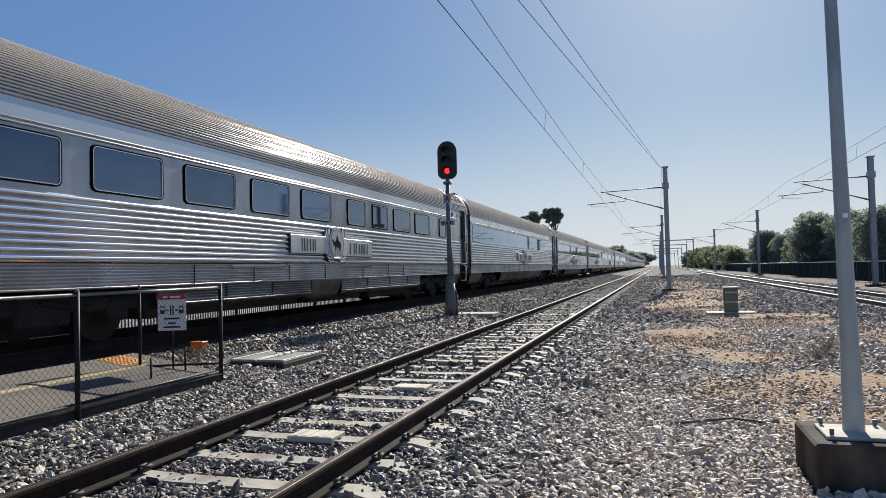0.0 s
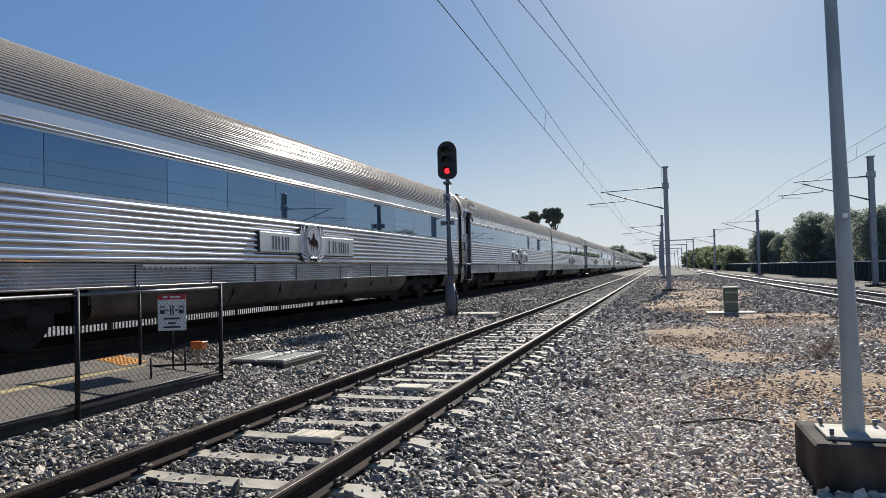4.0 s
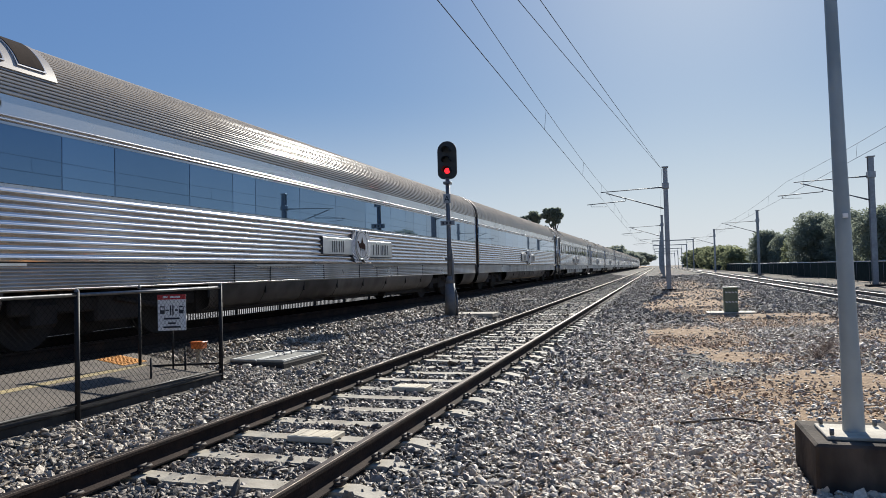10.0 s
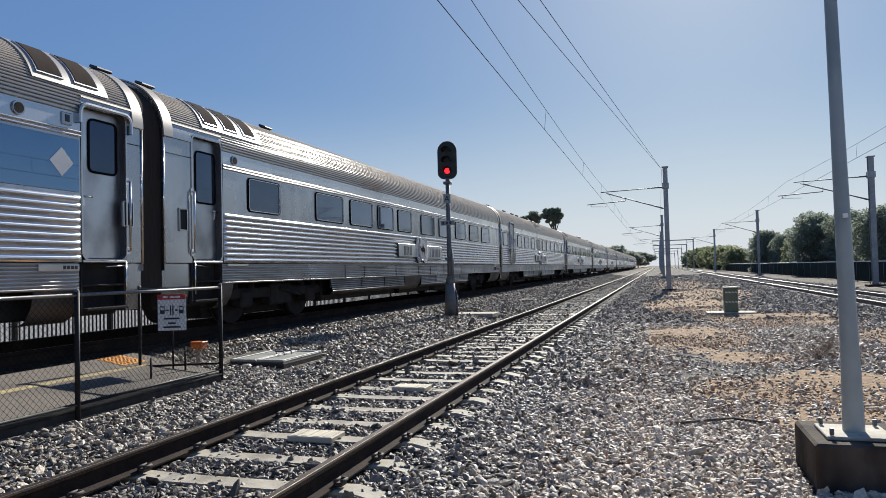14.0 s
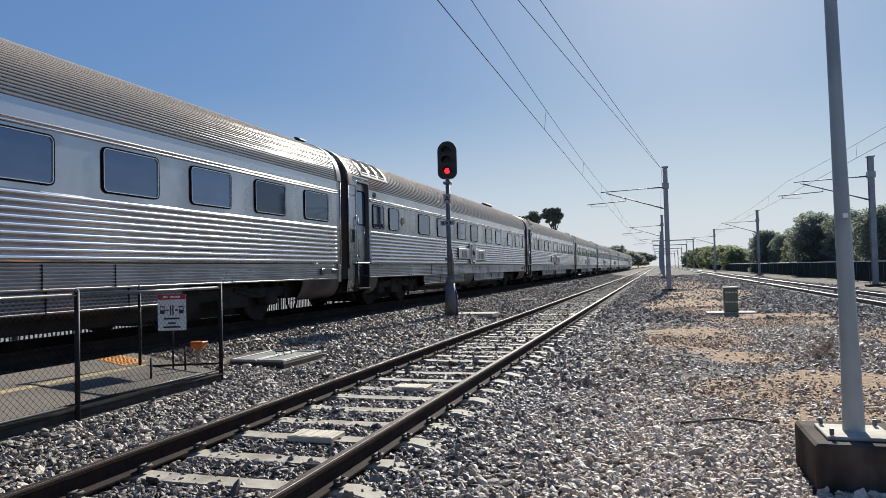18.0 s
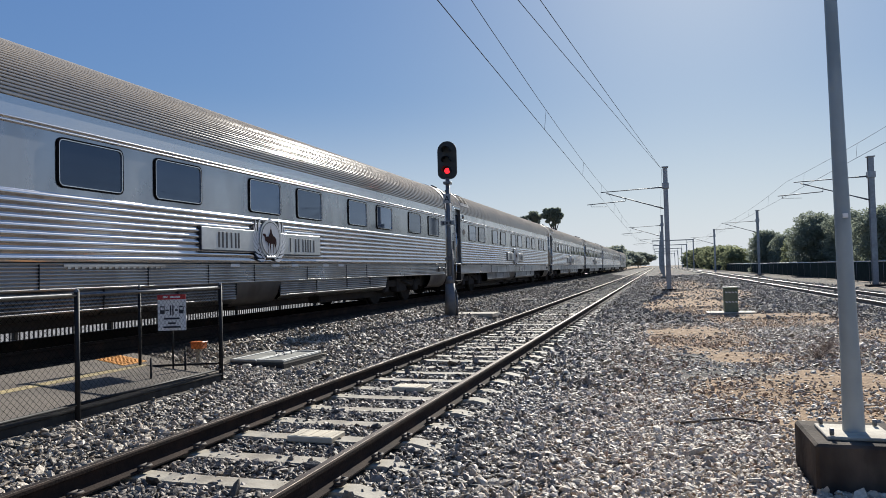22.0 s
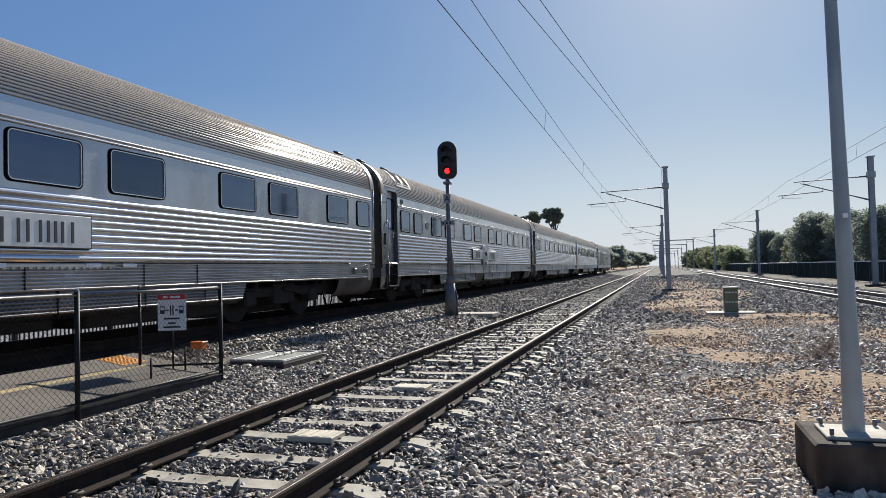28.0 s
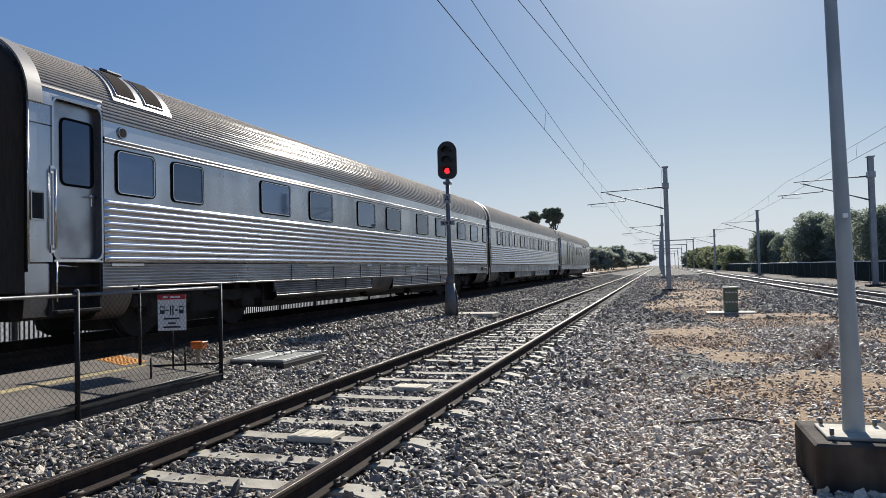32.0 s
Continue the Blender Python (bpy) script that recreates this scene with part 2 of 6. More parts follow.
def sweep(name, profile, y0, y1, material, closed=True, smooth=False, rings=None):
    """A profile of (x, z) carried along y; ends capped when closed."""
    n = len(profile)
    ys = rings or [y0, y1]
    verts = [(x, y, z) for y in ys for x, z in profile]
    faces = []
    for k in range(len(ys) - 1):
        for i in range(n if closed else n - 1):
            j = (i + 1) % n
            faces.append((k * n + i, k * n + j, (k + 1) * n + j, (k + 1) * n + i))
    if closed:
        faces.append(tuple(range(n - 1, -1, -1)))
        faces.append(tuple((len(ys) - 1) * n + i for i in range(n)))
    me = mesh_of(name, verts, faces, material, smooth)
    return me


# ---- ground ----
PROFILE = [(-1500, 0.0), (-120, 0.0), (-30, 0.0), (-12.0, 0.05), (-10.6, 0.10), (-10.0, 0.275), (-7.45, 0.275), (-6.85, 0.06), (-6.2, -0.02),
           (-5.5, -0.06), (-5.05, -0.14), (-4.6, -0.222), (-1.75, -0.225), (-1.0, -0.275), (0.6, -0.27), (3.0, -0.22), (5.2, -0.22), (6.0, -0.20), (9.2, -0.20),
           (10.2, -0.22), (13, -0.12), (30, -0.1), (120, 0), (1500, 0)]


def ground_z(x):
    return float(np.interp(x, [p[0] for p in PROFILE], [p[1] for p in PROFILE]))


EARTH = [(2.0, 9.0, 1.7, 2.2), (1.9, 7.4, 0.9, 1.5), (3.3, 7.0, 1.2, 2.2), (1.5, 12.6, 0.8, 0.8), (0.6, 16.6, 1.2, 3.6), (3.2, 21.0, 2.1, 3.0), (4.6, 15.0, 0.8, 3.0), (1.2, 29.0, 2.0, 6.0), (2.6, 40.0, 2.6, 7.0), (1.5, 60.0, 2.5, 14.0)]


def earth_at(x, y):
    """How far bare earth shows between the stones, 0 to 1: worn patches beside the line."""
    v = noise.noise((x * 0.9 + 4.0, y * 0.5, 1.7)) + 0.5 * noise.noise((x * 2.2, y * 1.5, 7.7)) + 0.3 * noise.noise((x * 6, y * 5, 2.7))
    worn = max(1.0 - ((x - a) / rx) ** 2 - ((y - b) / ry) ** 2 for a, b, rx, ry in EARTH)
    side = max(float(np.interp(x, [10.0, 11.2], [0.0, 0.28])), float(np.interp(x, [-13.0, -11.0], [1.0, 0.0])))
    here = (0.28 if y < 12 else 0.42) + 1.35 * max(-0.25, worn) + 0.75 * v if -0.8 < x < 5.4 else 0.0
    return max(0.0, min(1.0, max(here, side + 0.4 * v if side else 0.0)))


def build_ground():
    xs = sorted(set([p[0] for p in PROFILE] + [round(v, 2) for v in np.arange(-12, -1, 0.5)] + [round(v, 2) for v in np.arange(-1, 6, 0.2)]
                    + [round(v, 2) for v in np.arange(6, 16, 0.5)] + list(np.arange(-30, 60, 6.0)) + [-600, -300, 300, 600]))
    ys = list(np.arange(-12, 3, 0.5)) + list(np.arange(3, 30, 0.2)) + list(np.arange(30, 70, 0.5)) + list(np.arange(70, 160, 4.0)) + list(np.arange(160, 500, 30.0)) + [600, 900, 1500, 3000]
    ys = [-600, -100, -30] + ys
    verts, bare = [], []
    for y in ys:
        for x in xs:
            z = ground_z(x)
            if -20 < y < 60 and -12 < x < 16:
                z += 0.04 * noise.noise((x * 0.6, y * 0.6, 3.0)) * (1.0 if -1.2 < x < 5.6 else 0.3)
            verts.append((x, y, z))
            bare.append(earth_at(x, y))
    n = len(xs)
    faces = [(j * n + i, j * n + i + 1, (j + 1) * n + i + 1, (j + 1) * n + i) for j in range(len(ys) - 1) for i in range(n - 1)]
    m = bpy.data.materials.new("ground_ballast_and_earth")
    m.use_nodes = True
    N, L = m.node_tree.nodes, m.node_tree.links
    b = N["Principled BSDF"]
    tc = N.new("ShaderNodeTexCoord")

    def noise_node(scale, detail=6):
        k = N.new("ShaderNodeTexNoise")
        k.inputs["Scale"].default_value, k.inputs["Detail"].default_value = scale, detail
        L.new(tc.outputs["Object"], k.inputs["Vector"])
        return k.outputs[0]

    def ramp(sock, stops):
        k = N.new("ShaderNodeValToRGB")
        while len(k.color_ramp.elements) < len(stops):
            k.color_ramp.elements.new(0.5)
        for e, (p, c) in zip(k.color_ramp.elements, stops):
            e.position, e.color = p, (*c, 1)
        L.new(sock, k.inputs[0])
        return k.outputs[0]

    def math_node(op, a, c):
        k = N.new("ShaderNodeMath")
        k.operation = op
        for s, v in zip(k.inputs, (a, c)):
            if isinstance(v, (int, float)):
                s.default_value = v
            else:
                L.new(v, s)
        return k.outputs[0]

    vor = N.new("ShaderNodeTexVoronoi")
    vor.inputs["Scale"].default_value = 17
    L.new(tc.outputs["Object"], vor.inputs["Vector"])
    # tones kept dark: the shade in the gaps between stones is painted here
    stone = ramp(vor.outputs["Color"], [(0.1, (0.03, 0.026, 0.022)), (0.5, (0.08, 0.071, 0.06)), (0.9, (0.22, 0.195, 0.165))])
    earth = ramp(noise_node(9.0), [(0.3, (0.175, 0.108, 0.058)), (0.5, (0.285, 0.187, 0.106)), (0.7, (0.39, 0.272, 0.168))])
    att = N.new("ShaderNodeAttribute")
    att.attribute_name = "earth"
    fine = math_node("ADD", att.outputs["Fac"], math_node("MULTIPLY", math_node("SUBTRACT", noise_node(14.0, 5), 0.5), 0.9))
    fac = N.new("ShaderNodeMapRange")
    fac.inputs[1].default_value, fac.inputs[2].default_value = 0.35, 0.6
    L.new(fine, fac.inputs[0])
    k = N.new("ShaderNodeMix")
    k.data_type = "RGBA"
    L.new(fac.outputs[0], k.inputs[0])
    L.new(stone, k.inputs[6])
    L.new(earth, k.inputs[7])
    shade_att = N.new("ShaderNodeAttribute")        # dark band painted in for the shade under the train
    shade_att.attribute_name = "train_shade"
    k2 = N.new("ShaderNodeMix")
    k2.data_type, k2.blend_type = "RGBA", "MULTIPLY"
    L.new(shade_att.outputs["Fac"], k2.inputs[0])
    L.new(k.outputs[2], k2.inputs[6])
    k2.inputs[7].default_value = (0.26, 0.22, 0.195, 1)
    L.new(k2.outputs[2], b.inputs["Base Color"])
    b.inputs["Roughness"].default_value = 0.95
    b.inputs["Specular IOR Level"].default_value = 0.2
    bp = N.new("ShaderNodeBump")
    bp.inputs["Strength"].default_value, bp.inputs["Distance"].default_value = 0.55, 0.03
    L.new(math_node("ADD", math_node("MULTIPLY", vor.outputs["Distance"], -1.0), math_node("MULTIPLY", noise_node(35.0), 0.5)), bp.inputs["Height"])
    L.new(bp.outputs[0], b.inputs["Normal"])
    me = mesh_of("ground", verts, faces, m, True)
    train_shade = [float(np.interp(v[0], [-10.4, -9.9, -7.4, -7.15], [0.0, 1.0, 1.0, 0.0])) for v in verts]
    me.attributes.new("train_shade", "FLOAT", "POINT").data.foreach_set("value", train_shade)
    me.attributes.new("earth", "FLOAT", "POINT").data.foreach_set("value", bare)
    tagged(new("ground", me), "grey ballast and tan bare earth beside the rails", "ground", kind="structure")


def rough_shape(sides):
    """A base shape for broken stones: 20 faces, or 10 for those further off."""
    if sides == 20:
        bm = bmesh.new()
        bmesh.ops.create_icosphere(bm, subdivisions=1, radius=1.0)
        v = np.array([x.co[:] for x in bm.verts])
        f = np.array([[x.index for x in g.verts] for g in bm.faces])
        bm.free()
        return v, f
    ring = [(math.cos(2 * math.pi * k / 5), math.sin(2 * math.pi * k / 5), 0.0) for k in range(5)]
    v = np.array(ring + [(0, 0, 0.9), (0, 0, -0.9)])
    f = np.array([(k, (k + 1) % 5, 5) for k in range(5)] + [((k + 1) % 5, k, 6) for k in range(5)])
    return v, f


def stones(name, n, place, size, material, label, seed, sink=0.25, flat=0.62, sides=20):
    """Many broken stones in one mesh. place(rng, n) gives x, y, z arrays."""
    rng = np.random.default_rng(seed)
    v, f = rough_shape(sides)
    x, y, z = place(rng, n)
    n = len(x)
    s = size * np.exp(rng.normal(0, 0.30, n))
    sc = np.stack([s * rng.uniform(0.9, 1.65, n), s * rng.uniform(0.6, 1.0, n), s * rng.uniform(0.32, 0.58, n)], 1) * 0.54
    q = rng.normal(size=(n, 4))
    q[:, 1:3] *= flat * 0.55
    q /= np.linalg.norm(q, axis=1, keepdims=True)
    w, a, b, c = q.T
    R = np.stack([1 - 2 * (b * b + c * c), 2 * (a * b - c * w), 2 * (a * c + b * w), 2 * (a * b + c * w), 1 - 2 * (a * a + c * c),
                  2 * (b * c - a * w), 2 * (a * c - b * w), 2 * (b * c + a * w), 1 - 2 * (a * a + b * b)], 1).reshape(n, 3, 3)
    pts = v[None] * (1 + rng.uniform(-0.24, 0.14, (n, len(v), 1))) * sc[:, None]
    pts = np.einsum("nij,nkj->nki", R, pts) + np.stack([x, y, z + s * sink], 1)[:, None]
    me = bpy.data.meshes.new(name)
    me.vertices.add(n * len(v))
    me.vertices.foreach_set("co", pts.astype(np.float32).ravel())
    idx = (f[None] + (np.arange(n) * len(v))[:, None, None]).ravel()
    me.loops.add(len(idx))
    me.loops.foreach_set("vertex_index", idx.astype(np.int32))
    me.polygons.add(n * len(f))
    me.polygons.foreach_set("loop_start", np.arange(0, len(idx), 3, dtype=np.int32))
    me.materials.append(material)
    me.update(calc_edges=True)
    me.shade_flat()
    ob = new(name, me)
    return tagged(ob, label, "gravel", kind="stuff")


def gz(x):
    return np.interp(x, [p[0] for p in PROFILE], [p[1] for p in PROFILE])

# ---- railway tracks ----
RAIL = [(-0.075, -0.172), (0.075, -0.172), (0.075, -0.160), (0.018, -0.140), (0.010, -0.118), (0.010, -0.052), (0.036, -0.036), (0.037, -0.012),
        (0.028, -0.001), (-0.028, -0.001), (-0.037, -0.012), (-0.036, -0.036), (-0.010, -0.052), (-0.010, -0.118), (-0.018, -0.140), (-0.075, -0.160)]


def sleeper_mesh(w):
    """A concrete sleeper, lower in the middle, with sloping ends."""
    xs = [-w / 2, -w / 2 + 0.12, -w / 2 + 0.30, -0.45, 0.45, w / 2 - 0.30, w / 2 - 0.12, w / 2]
    tops = [-0.27, -0.215, -0.178, -0.195, -0.195, -0.178, -0.215, -0.27]
    verts = [(x, s * (0.10 if k else 0.13), z if k else -0.42) for x, z in zip(xs, tops) for s, k in ((-1, 0), (-1, 1), (1, 1), (1, 0))]
    faces = [(i * 4 + a, i * 4 + b, i * 4 + 4 + b, i * 4 + 4 + a) for i in range(7) for a, b in ((0, 1), (1, 2), (2, 3))]
    faces = [f[::-1] for f in faces] + [(0, 1, 2, 3), (31, 30, 29, 28)]
    return mesh_of("sleeper", verts, faces, M_CONC)


def clip_mesh():
    bm = bmesh.new()
    box(bm, -0.035, 0.035, -0.045, 0.045, -0.165, -0.135, 0.008)
    tube(bm, (-0.02, -0.05, -0.125), (-0.02, 0.05, -0.125), 0.012, seg=6)
    tube(bm, (0.03, -0.04, -0.125), (0.03, 0.05, -0.13), 0.012, seg=6)
    tube(bm, (-0.02, 0.05, -0.125), (0.03, 0.05, -0.13), 0.012, seg=6)
    me = bpy.data.meshes.new("rail_clip")
    bm.to_mesh(me)
    bm.free()
    me.materials.append(M_CLIP)
    return me


def track(name, x, z, gauge, label, spacing, first, count, far, clips, y_off=0.0, head=M_RAILTOP, side=M_RAIL):
    t = thing(name, pose(x, 0, z), label, "railway track", kind="structure")
    half = gauge / 2 + 0.035
    for s in (-1, 1):
        rail = part("rail", sweep("rail", RAIL, -40, 900, side), side, t)
        rail.location.x = s * half
        top = [(-0.027, -0.002), (0.027, -0.002), (0.024, 0.0), (-0.024, 0.0)]
        part("rail_head", sweep("rail_head", top, -40, 900, head), head, rail, "worn shiny running surface")
    sm, cm = sleeper_mesh(gauge + 1.05), clip_mesh()
    for k in range(count):
        y = first + k * spacing + y_off
        s = part("sleeper", sm, None, t)
        s.location = (0.012 * math.sin(k * 5.1), y, 0.008 * math.sin(k * 2.3))
        if k < clips:
            for e in (-1, 1):
                for q in (-1, 1):
                    c = part("rail_clip", cm, None, t)
                    c.location = (e * half + q * 0.09, y, 0)
                    c.rotation_euler.z = 0 if q > 0 else math.pi
    # sleepers beyond the near stretch, in one mesh
    bm = bmesh.new()
    for k in range(far):
        y = first + (count + k) * spacing
        box(bm, -(gauge + 1.05) / 2, (gauge + 1.05) / 2, y - 0.11, y + 0.11, -0.36, -0.19)
    if far:
        tagged(part("far_sleepers", bm, M_CONC, t), kind="stuff")
    return t


TRAIN_X, TRAIN_Z = -8.57, 0.44

# ---- the train ----
CAR_L = 23.76
SIDE = 1.455


def travelled(t):
    """Metres run by the train at t seconds; it slows down gently."""
    drift = np.interp(t, [0, 1, 2, 3, 6, 7, 9, 12, 13, 14, 17, 18, 19, 20, 21, 22, 23, 24, 25, 25.5, 27.6, 28, 29, 30, 31, 32], [0.02, 0.0, 0.0, -0.01, -0.02, -0.02, 0.01, -0.01, -0.02, 0.06, -0.08, 0.15, 0.22, 0.13, 0.40, 0.22, 0.04, -0.08, -0.04, -0.14, -0.25, -0.19, -0.27, -0.15, 0.03, -0.08])
    return 12.529 * t - 0.0807 * t ** 2 + 0.00034 * t ** 3 + float(drift)


def car_y(n, t):
    """Where the front of carriage n stands at t seconds."""
    return 26.58 + (n - 1) * CAR_L - travelled(t)


def fluted(x, z0, z1, count, depth, land=0.06):
    """Profile points up a fluted wall."""
    out, p = [], (z1 - z0) / count
    for i in range(count):
        a = z0 + i * p
        for k in range(9):
            out.append((x + depth * (1 - (k / 4 - 1) ** 2), a + (1 - land) * k / 8 * p))
    out.append((x, z1))
    return out


def crimped(name, x, z0, z1, count, depth, y0, y1, material):
    """Flutes pressed flat at both ends."""
    rings = [(y0, 0.04), (y0 + 0.018, 0.55), (y0 + 0.05, 0.93), (y0 + 0.09, 1.0), (y1 - 0.09, 1.0), (y1 - 0.05, 0.93), (y1 - 0.018, 0.55), (y1, 0.04)]
    verts, n = [], 0
    for y, k in rings:
        p = fluted(x, z0, z1, count, depth * k)
        verts, n = verts + [(px, y, pz) for px, pz in p], len(p)
    faces = [(r * n + i, (r + 1) * n + i, (r + 1) * n + i + 1, r * n + i + 1) for r in range(len(rings) - 1) for i in range(n - 1)]
    return mesh_of(name, verts, faces, material, True)


def roof_profile(skip=0):
    """Fine ribs from the eaves to the crown; skip leaves out the lowest ribs."""
    out, n = [], 36
    for i in range(skip, n + 1):
        for k, d in ((0.0, 0.0), (0.10, 0.0180), (0.24, 0.0198), (0.38, 0.0204), (0.52, 0.0198), (0.66, 0.0180), (0.76, 0.0)):
            a = math.radians(90) * min(1.0, (i + k) / n)
            x, z = math.cos(a) ** 0.80 if a < 1.5707 else 0.0, math.sin(a) ** 0.92
            out.append(((SIDE - 0.01 + d) * x, 3.05 + (0.985 + d) * z))
            if i == n:
                break
    return out


def swept(name, profile, y0, y1, material, flip=False, smooth=False):
    n = len(profile)
    s = -1 if flip else 1
    verts = [(s * x, y, z) for y in (y0, y1) for x, z in profile]
    faces = [((i, n + i, n + i + 1, i + 1) if not flip else (i, i + 1, n + i + 1, n + i)) for i in range(n - 1)]
    return mesh_of(name, verts, faces, material, smooth)


def rounded(bm, y0, y1, z0, z1, r, x0, x1, seg=4, hole=None):
    """A rounded plate in the side's plane; hole is the width of a ring."""
    def loop(g, x):
        pts = []
        for cy, cz, a0 in ((y1 - r, z1 - r, 0), (y0 + r, z1 - r, 90), (y0 + r, z0 + r, 180), (y1 - r, z0 + r, 270)):
            for k in range(seg + 1):
                a = math.radians(a0 + 90 * k / seg)
                pts.append(bm.verts.new((x, cy + (r - g) * math.cos(a), cz + (r - g) * math.sin(a))))
        return pts
    front, back = loop(0, x1), loop(0, x0)
    n = len(front)
    for i in range(n):
        j = (i + 1) % n
        bm.faces.new((back[i], back[j], front[j], front[i]))
    if hole is None:
        bm.faces.new(front)
    else:
        inner, deep = loop(hole, x1), loop(hole, x0)
        for i in range(n):
            j = (i + 1) % n
            bm.faces.new((front[i], front[j], inner[j], inner[i]))
            bm.faces.new((inner[i], inner[j], deep[j], deep[i]))
    return bm


SHARED = {}


def shared(key, make):
    if key not in SHARED:
        SHARED[key] = make()
    return SHARED[key]


def as_mesh(bm, name, material):
    me = bpy.data.meshes.new(name)
    bm.to_mesh(me)
    bm.free()
    me.materials.append(material)
    return me


def car_window(car, y, w, z0=2.055, h=0.635):
    """A window with a black rubber rim; y is its front edge along the carriage."""
    r = 0.09
    fr = shared(("wf", round(w, 2), h), lambda: as_mesh(rounded(bmesh.new(), 0, w, 0, h, r, SIDE - 0.005, SIDE + 0.022, hole=0.03), "window_rim", M_RUBBER))
    gl = shared(("wg", round(w, 2), h), lambda: as_mesh(rounded(bmesh.new(), 0.02, w - 0.02, 0.02, h - 0.02, r * 0.8, SIDE - 0.004, SIDE + 0.008), "pane", M_GLASS))
    a = part("window", fr, None, car)
    a.location = (0, y, z0)
    part("pane", gl, None, a, "reflecting dark glass")
    bead = shared(("wb", round(w, 2), h), lambda: as_mesh(rounded(bmesh.new(), 0.021, w - 0.021, 0.021, h - 0.021, r - 0.018, SIDE - 0.005, SIDE + 0.024, hole=0.011), "bead", M_BEAD))
    part("bead", bead, None, a, "thin bright steel bead")
    return a


def ribbon_pane(car, y, w):
    gl = shared(("rg", round(w, 2)), lambda: as_mesh(boxm(SIDE - 0.01, SIDE + 0.012, 0.008, w - 0.008, 2.02, 2.70, 0.004), "pane", M_BAND))
    p = part("pane", gl, None, car, "flush reflecting glass pane")
    p.location.y = y


ARCHED = {(3, False), (4, True), (6, True)}


def vestibule_door(car, y, rear=False, arched=False):
    """The recessed end door with its window, rails and steps; y is the opening's front edge."""
    x = SIDE - 0.10
    d = part("door", shared("door", lambda: as_mesh(boxm(x - 0.04, x, 0.01, 0.79, 1.17, 3.18, 0.01), "door", M_DOOR)), None, car, "recessed stainless steel door")
    d.location.y = y
    if rear:
        d.location.y, d.scale.y = y + 0.80, -1
    fr = shared("doorframe", lambda: as_mesh(rounded(bmesh.new(), 0, 0.80, 1.14, 3.205, 0.13, x - 0.02, SIDE - 0.008, 6, hole=0.026), "door_frame", M_JAMB))
    f = part("door_frame", fr, None, d, "deep dark rounded surround")
    lip = shared("doorlip", lambda: as_mesh(rounded(bmesh.new(), -0.012, 0.812, 1.13, 3.215, 0.14, SIDE - 0.012, SIDE + 0.005, 6, hole=0.03), "door_lip", M_PANEL))
    part("door_lip", lip, None, f, "thin steel lip")
    w0, w1 = (0.075, 0.60) if rear else (0.20, 0.745)
    z0, z1 = (2.32, 3.06) if arched else (2.10, 2.98)
    gl = shared(("doorglass", rear, arched), lambda: as_mesh(rounded(bmesh.new(), w0 + 0.02, w1 - 0.02, z0 + 0.02, z1 - 0.02, 0.075, x - 0.01, x + 0.006), "pane", M_GLASS))
    part("pane", gl, None, d)
    rm = shared(("doorrim", rear, arched), lambda: as_mesh(rounded(bmesh.new(), w0, w1, z0, z1, 0.09, x - 0.01, x + 0.014, hole=0.03), "window_rim", M_RUBBER))
    part("window_rim", rm, None, d)
    h = 0.69 if rear else 0.73
    def handle():
        bm = bmesh.new()
        box(bm, x - 0.005, x + 0.012, h - 0.03, h + 0.03, 1.86, 2.03, 0.006)
        tube(bm, (x, h, 1.99), (x + 0.05, h, 1.99), 0.010, seg=6)
        tube(bm, (x + 0.05, h + 0.02, 1.99), (x + 0.05, h - 0.12, 1.99), 0.011, seg=6)
        return as_mesh(bm, "handle", M_STEEL)
    part("handle", shared(("doorhandle", rear), handle), None, d, "steel lever handle")
    def grab():
        bm = bmesh.new()
        tube(bm, (SIDE + 0.05, -0.01, 1.28), (SIDE + 0.05, -0.01, 2.26), 0.016, seg=8)
        for z in (1.28, 2.26):
            tube(bm, (SIDE - 0.01, -0.01, z), (SIDE + 0.05, -0.01, z), 0.014, seg=6)
            box(bm, SIDE - 0.004, SIDE + 0.012, -0.04, 0.02, z - 0.05, z + 0.05, 0.004)
        return as_mesh(bm, "grab_rail", M_STEEL)
    part("grab_rail", shared("grab", grab), None, d, "polished grab rail")
    part("sill", shared("doorsill", lambda: as_mesh(boxm(x - 0.02, SIDE + 0.012, 0.01, 0.79, 1.115, 1.15, 0.008), "sill", M_BOARD)), None, d, "steel door sill")
    if arched:
        def hood():
            """A raised hood that bends over the top of the opening."""
            bm, pts = bmesh.new(), []
            for cy, a0 in ((0.73, 0), (0.07, 90)):
                for k in range(7):
                    a = math.radians(a0 + 15 * k)
                    pts.append((cy, 3.06, math.cos(a), math.sin(a)))
            pts = [(0.73, 2.93, 1.0, 0.0)] + pts + [(0.07, 2.93, -1.0, 0.0)]
            rows = [[bm.verts.new((xx, cy + r * c, cz + r * q)) for cy, cz, c, q in pts] for xx, r in ((SIDE - 0.03, 0.15), (SIDE + 0.05, 0.15), (SIDE + 0.055, 0.125), (SIDE + 0.05, 0.10), (SIDE - 0.03, 0.10))]
            for p, q in zip(rows, rows[1:]):
                for k in range(len(p) - 1):
                    bm.faces.new((p[k], p[k + 1], q[k + 1], q[k]))
            return as_mesh(bm, "door_hood", M_PANEL)
        part("door_hood", shared("hood", hood), None, d, "raised rounded hood over the door")
